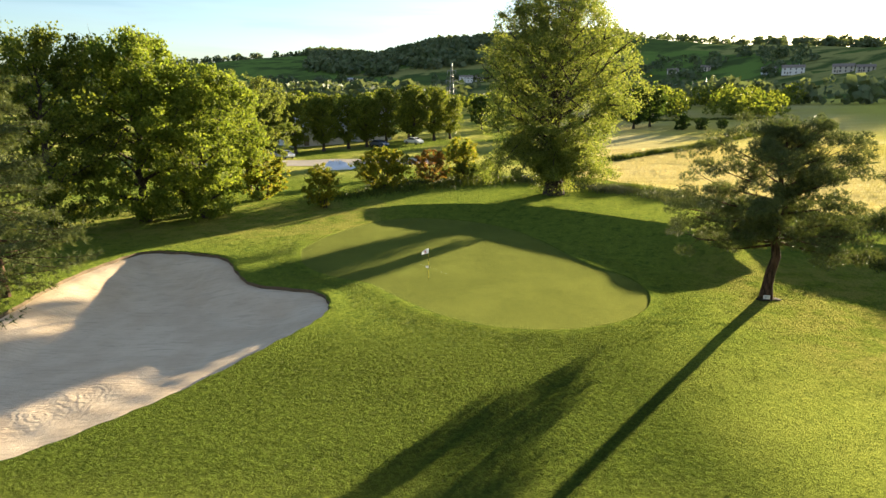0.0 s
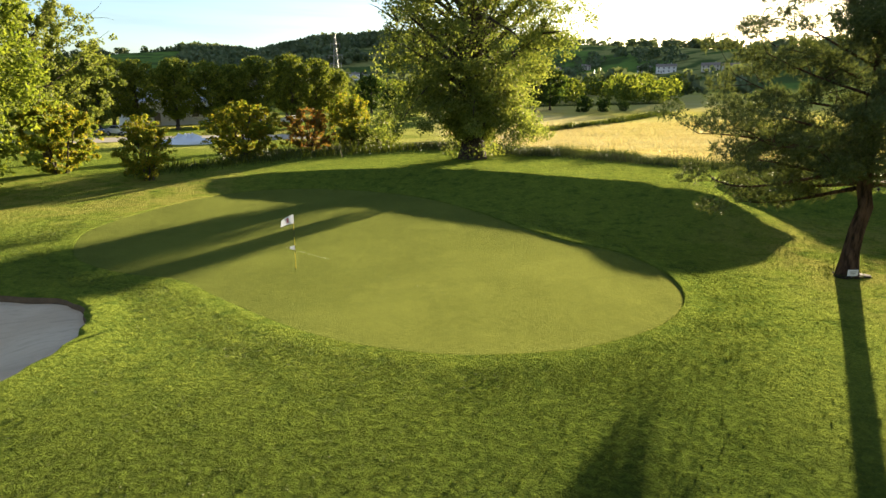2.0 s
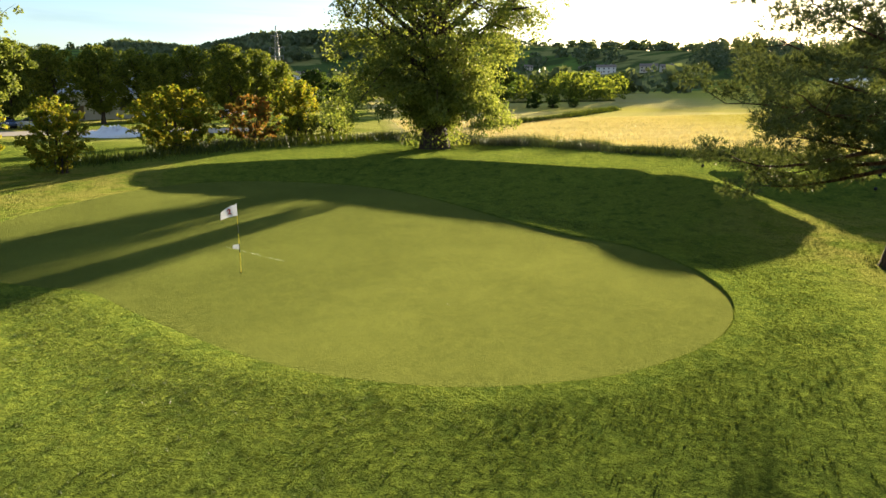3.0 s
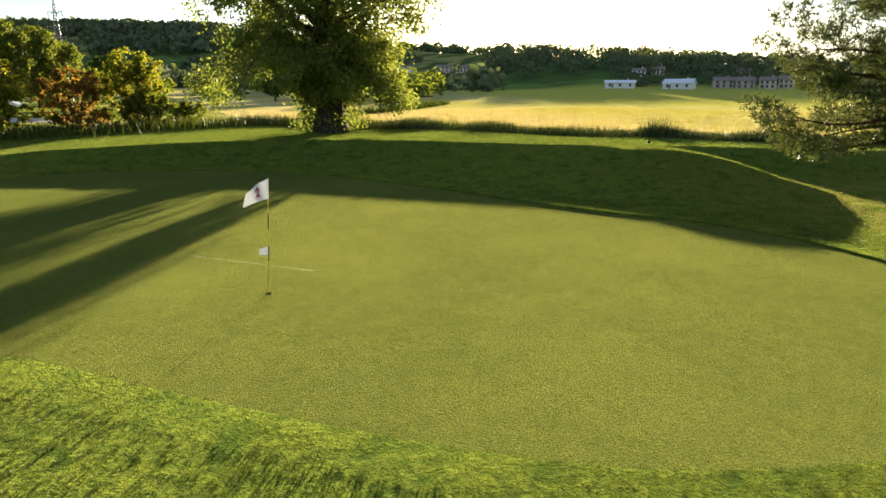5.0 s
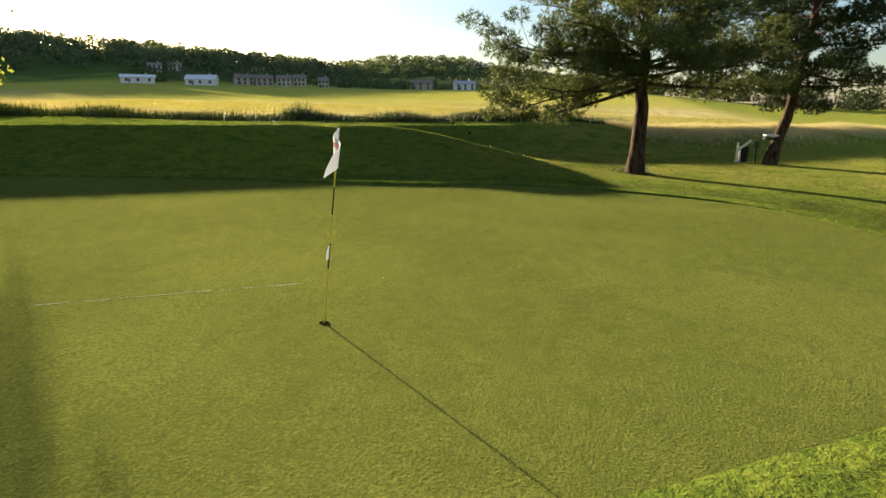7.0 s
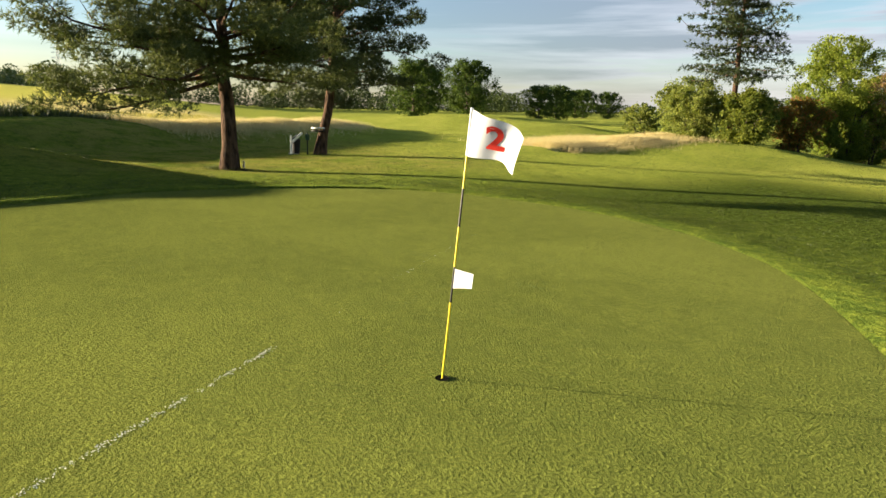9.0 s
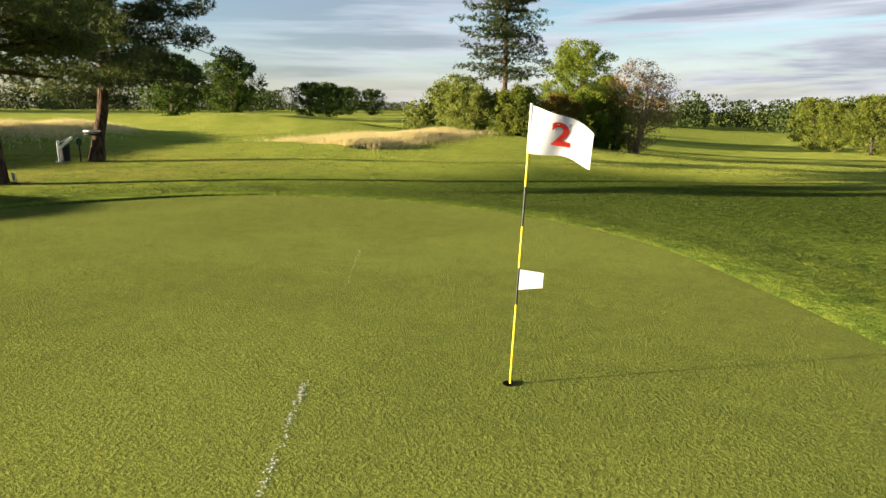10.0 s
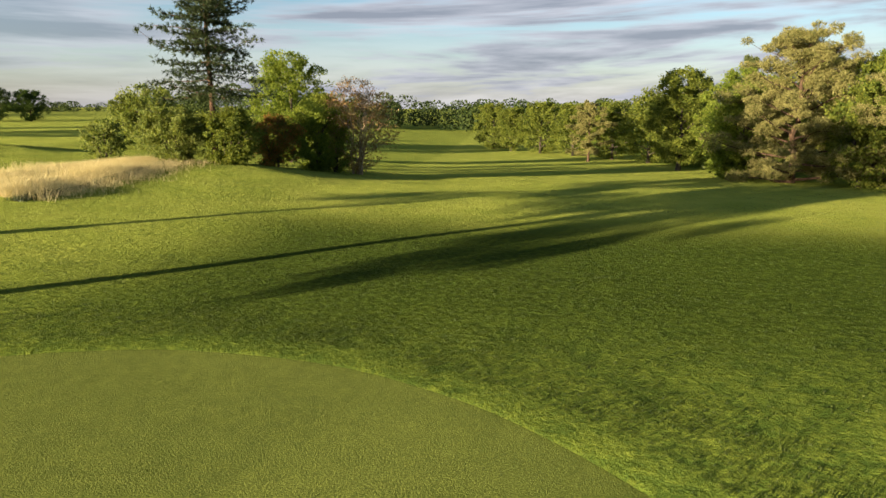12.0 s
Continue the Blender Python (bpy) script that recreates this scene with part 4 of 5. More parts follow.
pine("pine", at(-26.5, -9.0), 8.0, 4.4, "pale olive pine at the wood's edge", M_NEEDLE_OLIVE, 86, (0.0, 0.0), 0.0, 0.22, 30, 6, blade=0.24, wide=0.022, twigs=7)
broadleaf("shrub", at(-17.5, -22.5), 4.0, 3.0, "low bright shrub under the fairway trees", "shrub", M_LEAF_BRIGHT, 0.0, 0.085, 14000, 87, 5, "bush", 0.12, 22)
pine("pine", at(-7.0, -74.0), 9.5, 4.2, "olive pine far down the fairway", M_NEEDLE_OLIVE, 88, (0.0, 0.0), 0.12, 0.2, 22, 6, blade=0.34, wide=0.04, twigs=4)
south = broadleaf("fairway_tree", at(2.0, -104.0), 11.5, 6.0, "full leafy tree far down the fairway", mat=M_LEAF, low=0.03, leaf=0.17, count=15000, soft=0.45, seed=89, group="fairway trees")
for fx, fy, s in ((-5, -96, 0.95), (9, -112, 0.9), (-12, -84, 0.95), (-17, -72, 1.0), (-20, -60, 0.95), (14, -122, 1.0), (-30, -58, 1.15), (-32, -42, 1.2), (-36, -28, 1.2)):
    copy_thing(south, pose(*at(fx, fy), 0, 0, fx * 31) @ Matrix.Scale(s, 4))
east = broadleaf("plateau_tree", at(100.0, -30.0), 10.6, 6.6, "dark leafy tree on the far fairway", mat=M_LEAF_DARK, low=0.06, leaf=0.17, count=16000, soft=0.5, seed=90, group="plateau trees")
for fx, fy, s in ((97, -16, 0.98), (112, -27, 1.0), (90, -40, 0.62), (98, -52, 0.72), (160, -118, 0.9), (168, -130, 0.95), (152, -126, 0.85), (176, -128, 0.85), (128, -50, 0.9)):
    copy_thing(east, pose(*at(fx, fy), 0, 0, fx * 31) @ Matrix.Scale(s, 4))


# ---- far woods: clumps of foliage on hill and skyline ----
def woods(name, places, seed, label, mat=None, count=70, leaf=0.26):
    """Many distant trees in one mesh: a lumpy crown of large leaf sprays for each."""
    rng = np.random.default_rng(seed)
    g = Geo()
    for x, y, h, r in places:
        z = float(land(x, y))
        az, s = rng.uniform(0, 6.283, count), rng.uniform(0.08, 1, count)
        rr = r * np.sqrt(np.clip(1 - (2 * s - 0.9) ** 2 * 0.8, 0.05, 1)) * rng.uniform(0.55, 1.0, count)
        c = np.column_stack([x + np.cos(az) * rr, y + np.sin(az) * rr, z + s * h])
        v, f = leaves(rng, c, leaf * r, 0.05 * r, 0.1, 0.75)
        g.add(v, f)
    return tagged(g.mesh(name, mat or M_WOOD_HAZE, None, False), label, "woods", kind="stuff")


rng = np.random.default_rng(7)


def polar(az, r):
    return -3 + r * math.sin(radians(az)), 25 + r * math.cos(radians(az))


spots = []
for _ in range(850):  # the wooded hill in the north-east
    az = rng.uniform(36, 92)
    r = rng.uniform(0.66, 1.06) * float(np.interp(az, HILL_AZ, HILL_R))
    if r > 440:
        spots.append((*polar(az, r), rng.uniform(7, 12), rng.uniform(4, 7)))
for _ in range(150):
    az = rng.uniform(47, 82)
    spots.append((*polar(az, rng.uniform(385, 470)), rng.uniform(3, 8), rng.uniform(2.5, 5)))
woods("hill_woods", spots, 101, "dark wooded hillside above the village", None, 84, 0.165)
spots = []
for _ in range(950):  # hedges and copses on the northern slope
    az = rng.uniform(-30, 37)
    r = rng.uniform(300, 900)
    if noise.noise((az * 0.11, r * 0.008, 3.3)) > 0.10:
        spots.append((*polar(az, r), rng.uniform(7, 12), rng.uniform(5, 9)))
for _ in range(500):
    az = rng.uniform(-12, 14)
    spots.append((*polar(az, rng.uniform(950, 1320)), rng.uniform(9, 14), rng.uniform(10, 16)))
for _ in range(320):
    az = rng.uniform(-40, 38)
    spots.append((*polar(az, float(np.interp(az, HILL_AZ, HILL_R)) * rng.uniform(0.97, 1.03)), rng.uniform(6, 13), rng.uniform(6, 10)))
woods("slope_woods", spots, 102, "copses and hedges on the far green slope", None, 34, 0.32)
spots = []
for _ in range(95):  # behind the hay field
    az = rng.uniform(16, 31)
    size = rng.uniform(0.35, 1.0) ** 1.3
    spots.append((*polar(az, rng.uniform(205, 310)), 1.5 + 8.0 * size, 1.6 + 3.4 * size))
for _ in range(70):
    az = rng.uniform(-28, 8)
    spots.append((*polar(az, rng.uniform(190, 290)), rng.uniform(5, 8), rng.uniform(4, 6)))
woods("field_woods", spots, 103, "belt of trees beyond the fields", M_LEAF, 170, 0.13)
spots = []
for _ in range(260):  # southern skyline, with a gap over the eastern fields
    az = rng.uniform(104, 216)
    if 128 < az < 144.5:
        spots.append((*polar(az, rng.uniform(560, 640)), rng.uniform(6, 9), rng.uniform(5, 8)))
    else:
        far = 260 if 150 < az < 200 else 380
        spots.append((*polar(az, rng.uniform(far, far + 120)), rng.uniform(10, 16), rng.uniform(6, 9)))
for _ in range(70):  # eastern skyline
    az = rng.uniform(84, 128)
    spots.append((*polar(az, rng.uniform(330, 430)), rng.uniform(8, 14), rng.uniform(5, 8)))
woods("skyline_woods", spots, 104, "belt of woods along the southern skyline", M_WOOD_SOUTH, 380, 0.072)

spots = []
for _ in range(50):
    az = rng.uniform(188, 225)
    spots.append((*polar(az, rng.uniform(75, 150)), rng.uniform(7.5, 11), rng.uniform(3.5, 5)))
woods("fairway_woods", spots, 105, "dense woods behind the trees along the fairway", M_LEAF, 520, 0.062)


# ---- the flag ----
FOOT, TOP = Vector((-1.22, 40.70, float(land(-1.22, 40.70)))), Vector((-1.20, 40.46, 2.13))
M_YELLOW = plain("yellow_paint", (0.80, 0.62, 0.02), 0.35, var=0.06)
M_BLACK = plain("black_paint", (0.012, 0.012, 0.012), 0.4, var=0.2)
# cloth white is blued in its colour to offset the warm sun
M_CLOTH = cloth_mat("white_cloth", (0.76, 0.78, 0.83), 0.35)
M_RED = cloth_mat("red_print", (0.55, 0.035, 0.02), 0.3)
M_CUP = plain("cup_shade", (0.012, 0.012, 0.01), 1.0, spec=0.0)
stick = thing("golf_flag", FOOT, "white golf flag numbered two on a yellow and black stick", "flag")
axis_v = TOP - FOOT
up = axis_v.normalized()


def along(s):
    return axis_v * s


def rod(name, s0, s1, r, mat, label=""):
    g = Geo()
    a, b = along(s0), along(s1)
    g.tube([a, a.lerp(b, 0.5), b], [r, r, r], 10)
    ob = g.mesh(name, mat, stick)
    if label:
        ob["label"] = label
    return ob


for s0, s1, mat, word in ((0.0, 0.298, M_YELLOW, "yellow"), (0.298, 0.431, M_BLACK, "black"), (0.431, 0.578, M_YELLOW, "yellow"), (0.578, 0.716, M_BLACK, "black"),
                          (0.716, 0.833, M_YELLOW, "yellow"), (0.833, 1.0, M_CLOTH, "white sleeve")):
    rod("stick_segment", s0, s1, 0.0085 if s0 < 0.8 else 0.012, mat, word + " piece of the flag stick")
FLAG_DIR = Vector((-0.95, -0.30, 0)).normalized()


def cloth_point(s, w, length, top_s, tall, wave, drop):
    """A point of a waving cloth: s along it, w from its top edge down."""
    side = FLAG_DIR.cross(Vector((0, 0, 1)))
    p = along(top_s) - up * (w * tall * (1 - 0.30 * s))
    return p + FLAG_DIR * (s * length) + side * (wave * math.sin(s * 6.0 + w * 1.6) * s**0.7) - Vector((0, 0, 1)) * (drop * (0.65 * s + 0.35 * s * s) + 0.043 * length * s * math.sin(s * 7 + w) * (length > 0.3))


def cloth(name, length, top_s, tall, wave, drop, mat, label):
    n, m, vs, fs = 24, 12, [], []
    for layer in (0.0, 0.003):
        off = FLAG_DIR.cross(Vector((0, 0, 1))) * layer
        vs += [tuple(cloth_point(i / n, j / m, length, top_s, tall, wave, drop) + off) for i in range(n + 1) for j in range(m + 1)]
    k = (n + 1) * (m + 1)
    for i in range(n):
        for j in range(m):
            a = i * (m + 1) + j
            fs.append((a, a + 1, a + m + 2, a + m + 1))
            fs.append((k + a + m + 1, k + a + m + 2, k + a + 1, k + a))
    ob = link_mesh(name, vs, fs, mat, True, stick)
    ob["label"] = label
    return ob


BIG = (0.46, 0.995, 0.355, 0.075, 0.19)
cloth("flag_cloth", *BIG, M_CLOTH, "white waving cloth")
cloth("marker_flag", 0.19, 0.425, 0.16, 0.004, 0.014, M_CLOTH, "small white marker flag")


def figure(name, text, size, s_mid, w_mid, offset, flip):
    """A printed figure that follows the cloth."""
    cu = bpy.data.curves.new(name, "FONT")
    cu.body, cu.size, cu.align_x, cu.align_y = text, size, "CENTER", "CENTER"
    cu.offset = 0.008
    tmp = bpy.data.objects.new(name, cu)
    scene.collection.objects.link(tmp)
    me = bpy.data.meshes.new_from_object(tmp.evaluated_get(bpy.context.evaluated_depsgraph_get()))
    bpy.data.objects.remove(tmp)
    side = FLAG_DIR.cross(Vector((0, 0, 1)))
    for v in me.vertices:
        s, w = s_mid + (-v.co.x if flip else v.co.x) / BIG[0], w_mid - v.co.y / BIG[2]
        v.co = cloth_point(s, w, *BIG) + side * offset
    me.materials.clear()
    me.materials.append(M_RED)
    ob = new(name, me)
    ob.parent = stick
    ob["label"] = "red figure 2"
    return ob


figure("figure", "2", 0.27, 0.50, 0.5, 0.0065, False)
figure("figure", "2", 0.27, 0.50, 0.5, -0.004, True)
g = Geo()
th = np.arange(24) * 2 * np.pi / 24
g.add(np.concatenate([np.column_stack([np.cos(th) * 0.058, np.sin(th) * 0.058, np.full(24, 0.019)]), np.column_stack([np.cos(th) * 0.056, np.sin(th) * 0.056, np.full(24, 0.017)]), np.column_stack([np.cos(th) * 0.001, np.sin(th) * 0.001, np.full(24, 0.0165)])]),
      np.concatenate([np.column_stack([k * 24 + np.arange(24), k * 24 + (np.arange(24) + 1) % 24, (k + 1) * 24 + (np.arange(24) + 1) % 24, (k + 1) * 24 + np.arange(24)]) for k in (0, 1)]))
hole = g.mesh("hole", M_CUP)
hole.location = FOOT
tagged(hole, "dark round hole in the putting green", "golf hole")


# ---- grass ----
def clumpy(x, y, scale=1.3):
    return 0.5 + 0.25 * (np.sin(x * 2.3 * scale + 1.7 * np.sin(y * 1.9 * scale)) + np.sin(y * 2.7 * scale + 1.3 * np.sin(x * 1.3 * scale)))


def blades(name, places, height, width, mat, seed, label, lean=0.35, lift=0.0):
    """Single blades of grass, a bent pair of faces each, standing on the turf."""
    rng = np.random.default_rng(seed)
    n = len(places)
    x, y = places[:, 0], places[:, 1]
    z = land(x, y) + lift
    h = height * rng.uniform(0.4, 1.3, n) * (0.6 + 0.8 * clumpy(x, y, 0.37))
    a, b = rng.uniform(0, 6.283, n), rng.uniform(0, 6.283, n)
    w = width * rng.uniform(0.7, 1.3, n)
    l = rng.uniform(0, lean, n) * h
    side = np.stack([np.cos(a) * w, np.sin(a) * w, np.zeros(n)], 1)
    root = np.stack([x, y, z - 0.01], 1)
    tip = root + np.stack([np.cos(b) * l, np.sin(b) * l, h], 1)
    v = np.stack([root - side, root + side, tip], 1).reshape(-1, 3)
    ob = link_mesh(name, v, np.arange(3 * n).reshape(n, 3), mat, False)
    return tagged(ob, label, "grass", kind="stuff")


def scatter(rng, n, x0, x1, y0, y1, keep=None):
    p = np.column_stack([rng.uniform(x0, x1, n), rng.uniform(y0, y1, n)])
    ok = np.ones(n, bool) if keep is None else keep(p[:, 0], p[:, 1])
    return p[ok]


def tufts(name, centres, per, height, width, mat, seed, label, spread=0.03):
    """Grass in small tufts: blades that fan out from one root."""
    rng = np.random.default_rng(seed)
    n = len(centres)
    big = rng.uniform(0.55, 1.35, n) * (0.75 + 0.5 * clumpy(centres[:, 0], centres[:, 1], 0.8))
    c, size = np.repeat(centres, per, 0), np.repeat(big, per)
    m = n * per
    a = rng.uniform(0, 6.283, m)
    off = np.column_stack([np.cos(a), np.sin(a)]) * (spread * size * np.sqrt(rng.random(m)))[:, None]
    p = c + off
    z = np.repeat(land(centres[:, 0], centres[:, 1]), per)
    h = height * size * rng.uniform(0.6, 1.15, m)
    w = width * rng.uniform(0.7, 1.3, m)
    t = a + rng.normal(0, 0.5, m)
    l = h * rng.uniform(0.1, 0.8, m)
    root = np.column_stack([p, z - 0.005])
    side = np.column_stack([-np.sin(t) * w, np.cos(t) * w, np.zeros(m)])
    tip = root + np.column_stack([np.cos(t) * l, np.sin(t) * l, h])
    v = np.stack([root - side, root + side, tip], 1).reshape(-1, 3)
    return tagged(link_mesh(name, v, np.arange(3 * m).reshape(m, 3), mat, False), label, "grass", kind="stuff")


rng = np.random.default_rng(200)
near_p = scatter(rng, 330000, -20, 21, 24, 50)
d = inside_by(GREEN, near_p[:, 0], near_p[:, 1])
near_p = near_p[(d > 0.03) & (rng.random(len(d)) < np.clip(1.15 - d / 3.2, 0.10, 1))]
near_p = near_p[inside_by(BUNKER, near_p[:, 0], near_p[:, 1]) > 0.1]
tufts("rough_grass", near_p, 5, 0.030, 0.0042, M_BLADE, 201, "tufted green grass round the putting green", 0.030)
mid_p = scatter(rng, 44000, -30, 40, 6, 62)
mid_p = mid_p[(inside_by(GREEN, mid_p[:, 0], mid_p[:, 1]) > 1.5) & (inside_by(BUNKER, mid_p[:, 0], mid_p[:, 1]) > 0.05)]
tufts("mown_grass", mid_p, 4, 0.030, 0.014, M_BLADE, 202, "mown green grass between bunker and pines", 0.06)
far_p = scatter(rng, 200000, -30, 60, -45, 12, lambda x, y: rng.random(len(x)) < 0.3 + 0.7 * clumpy(x, y, 0.6))
blades("fairway_grass", far_p, 0.035, 0.025, M_BLADE, 203, "mown green fairway grass", 1.3)


def strip(rng, a, b, wide, n):
    u, w = rng.random(n), rng.normal(0, wide, n)
    d = np.array(b, float) - np.array(a, float)
    nrm = np.array([-d[1], d[0]]) / np.linalg.norm(d)
    return np.array(a) + d * u[:, None] + nrm * w[:, None]


edge = np.concatenate([strip(rng, (8, 80), (31, 59), 1.3, 20000), strip(rng, (31, 59), (44, 38), 1.2, 20000), strip(rng, (-10, 80), (8, 80), 2.0, 5000)])
edge = edge[rng.random(len(edge)) < 0.45 + 0.55 * (clumpy(edge[:, 0], edge[:, 1], 0.45) > 0.5)]
blades("weed_strip", edge, 0.52, 0.026, M_WEED, 204, "uneven strip of tall weeds along the hay field", 1.0)
clump = np.array([31.0, 58.5]) + rng.normal(0, 1, (420, 2)) * [0.8, 0.5]
blades("weed_clump", clump, 0.85, 0.03, M_WEED, 205, "dark clump of tall weeds at the field's edge", 0.5)
hay_p = scatter(rng, 120000, 12, 95, 22, 125, lambda x, y: (0.84 * x + 0.54 * y > 61) & (x - 0.1 * y > 6))
blades("hay_stand", hay_p, 0.24, 0.030, M_HAY, 206, "standing dry hay in the field", 1.2)
straw = np.concatenate([strip(rng, (39, 38), (42.5, 31), 1.7, 15000), strip(rng, (42.5, 31), (47.5, 24), 1.8, 16000), strip(rng, (47.5, 24), (60, 15.5), 2.0, 18000)])
blades("straw_bank", straw, 0.42, 0.012, M_STRAW, 207, "bank of tall straw behind the pines", 1.3)
straw = np.concatenate([strip(rng, (26.5, 15.5), (26.5, 9), 1.3, 13000), strip(rng, (26.5, 9), (28, 0), 1.6, 20000), strip(rng, (31, 14), (33, -3), 2.2, 18000)])
blades("straw_patch", straw, 0.34, 0.011, M_STRAW, 208, "patch of tall dry straw on the southern mound", 1.3)
# added dark blades, in place of the shadow band under the straw's edge
ledge = np.concatenate([strip(rng, (24.6, 16.0), (24.9, 8.0), 0.22, 2600), strip(rng, (24.9, 8.0), (26.3, 0.5), 0.22, 2600)])
blades("ledge_shade", ledge, 0.20, 0.016, M_WEED, 212, "dark blades standing for the shadow along the straw's edge", 0.6)
margin = np.concatenate([strip(rng, (27, 106), (49, 126), 0.6, 3500), strip(rng, (49, 126), (76, 155), 0.7, 3500), strip(rng, (58, 204), (104, 205), 1.0, 3000)])
blades("field_margin", margin, 0.75, 0.07, M_BLADE, 209, "green grassy margin between the hay fields", 0.6)
tall = np.concatenate([strip(rng, (-16, 70), (8, 78), 1.6, 3000), strip(rng, (14, 78), (26, 67), 0.8, 2500)])
blades("meadow_grass", tall, 0.7, 0.03, M_BLADE, 210, "tall meadow grass behind the mound", 0.7)
base_p = np.concatenate([np.array(q) + rng.normal(0, 1, (260, 2)) * 0.28 for q in ((19.4, 36.8), (26.0, 30.7), (19.8, 37.4))])
blades("tree_foot_grass", base_p, 0.16, 0.012, M_BLADE, 211, "unmown grass round the pine trunks", 0.8)


# ---- small things on and round the green ----
M_WHITE = plain("white_paint", (0.78, 0.77, 0.74), 0.5, var=0.08)
M_GREY = plain("grey_metal", (0.26, 0.26, 0.25), 0.5, 0.5, var=0.15)
M_DKGREEN = plain("dark_green_paint", (0.02, 0.05, 0.03), 0.5, var=0.2)
M_RUBBER = plain("black_rubber", (0.015, 0.015, 0.016), 0.7, var=0.2)
M_DARKBLADE = grass_mat("dark_blade", (0.03, 0.055, 0.008), (0.07, 0.11, 0.014), 0.05, 1.0)
M_CHALK = plain("chalk", (0.76, 0.76, 0.75), 0.95, var=0.1)


def box(bm, cx, cy, cz, sx, sy, sz, turn=0.0, bevel=0.0, tilt=0.0):
    m = Matrix.Translation((cx, cy, cz)) @ Matrix.Rotation(turn, 4, "Z") @ Matrix.Rotation(tilt, 4, "Y") @ Matrix.Diagonal((sx, sy, sz, 1))
    vs = bmesh.ops.create_cube(bm, size=1.0, matrix=m)["verts"]
    if bevel:
        es = {e for v in vs for e in v.link_edges}
        bmesh.ops.bevel(bm, geom=list(es), offset=bevel, segments=2, affect="EDGES")
    return bm


def boxes(*args):
    bm = bmesh.new()
    for a in args:
        box(bm, *a)
    return bm


def cone(bm, p0, p1, r0, r1, n=10):
    p0, p1 = Vector(p0), Vector(p1)
    m = Matrix.Translation((p0 + p1) / 2) @ (p1 - p0).to_track_quat("Z", "Y").to_matrix().to_4x4()
    bmesh.ops.create_cone(bm, cap_ends=True, segments=n, radius1=r0, radius2=r1, depth=(p1 - p0).length, matrix=m)
    return bm


# chalk line across the green, broken where it has worn off
rng = np.random.default_rng(300)
a, b, c = np.array([-1.9, 44.05]), np.array([0.05, 41.66]), np.array([4.2, 36.5])
u = rng.random(2600)
p = np.where((u < 0.62)[:, None], a + (b - a) * (u / 0.62)[:, None], b + (c - b) * ((u - 0.62) / 0.38)[:, None])
worn = 0.5 + 0.5 * np.sin(u * 41) * np.sin(u * 17 + 1)
keep = rng.random(len(u)) < np.where(u < 0.62, 0.10 + 0.42 * worn, 0.13 * (worn > 0.45))
p = p[keep] + rng.normal(0, 0.016, (keep.sum(), 2))
s = rng.uniform(0.003, 0.0085, (len(p), 1))
z = land(p[:, 0], p[:, 1])[:, None] + 0.0175
t = rng.uniform(0, 6.283, (len(p), 1))
e1, e2 = np.hstack([np.cos(t), np.sin(t)]) * s, np.hstack([-np.sin(t), np.cos(t)]) * s * 0.6
v = np.stack([np.hstack([p - e1, z]), np.hstack([p - e2, z - 0.001]), np.hstack([p + e1, z]), np.hstack([p + e2, z + 0.001])], 1).reshape(-1, 3)
tagged(link_mesh("chalk_line", v, np.arange(len(v)).reshape(-1, 4), M_CHALK, False), "worn white chalk line across the putting green", "line marking", kind="stuff")

# scuffed spots and the mower's turning track
spots = [np.array(q) + rng.normal(0, 1, (n, 2)) * w for q, n, w in (((3.01, 38.41), 260, (0.16, 0.10)), ((3.81, 37.10), 220, (0.20, 0.10)), ((0.79, 38.0), 160, (0.10, 0.14)),
                                                                     ((1.84, 36.7), 140, (0.14, 0.08)), ((3.84, 42.2), 160, (0.25, 0.15)), ((7.8, 38.4), 60, (0.10, 0.05)),
                                                                     ((4.6, 36.1), 120, (0.3, 0.2)), ((-3.1, 37.2), 50, (0.06, 0.04)))]
blades("scuffed_turf", np.concatenate(spots), 0.011, 0.010, M_DARKBLADE, 301, "dark scuffed marks on the putting green", 2.0, 0.018)
q = scatter(rng, 220000, -9, 14, 31, 46)
d = inside_by(GREEN, q[:, 0], q[:, 1])
q = q[np.abs(d + 1.75 + 0.15 * np.sin(q[:, 0])) < 0.085]
q = q[(q[:, 0] > -0.5) & (q[:, 1] < 44)]
blades("mower_track", q, 0.007, 0.013, M_DARKBLADE, 302, "faint dark mower track inside the green's edge", 3.0, 0.017)
q = scatter(rng, 260000, -14, 15, 29, 62)
d = inside_by(GREEN, q[:, 0], q[:, 1])
q = q[(d > 0.02) & (d < 0.22)]
blades("green_fringe", q, 0.034, 0.0045, M_BLADE, 303, "bright grass fringe along the putting green", 0.8, 0.006)


# small pitch marks all over the green
q = scatter(rng, 900, -10, 13, 32, 58)
q = q[inside_by(GREEN, q[:, 0], q[:, 1]) < -0.6]
q = np.repeat(q, 7, 0) + rng.normal(0, 0.02, (len(q) * 7, 2))
blades("pitch_mark", q, 0.009, 0.008, M_DARKBLADE, 305, "small dark pitch marks in the putting green", 2.4, 0.014)

# faint wheel tracks that cross the green
q = np.concatenate([strip(rng, (4.75, 34.0), (1.2, 39.2), 0.05, 500), strip(rng, (3.9, 35.1), (0.6, 40.1), 0.05, 380), strip(rng, (3.8, 36.4), (0.6, 42.0), 0.06, 500)])
blades("wheel_track", q, 0.012, 0.008, M_DARKBLADE, 304, "faint dark wheel tracks across the putting green", 1.2, 0.016)


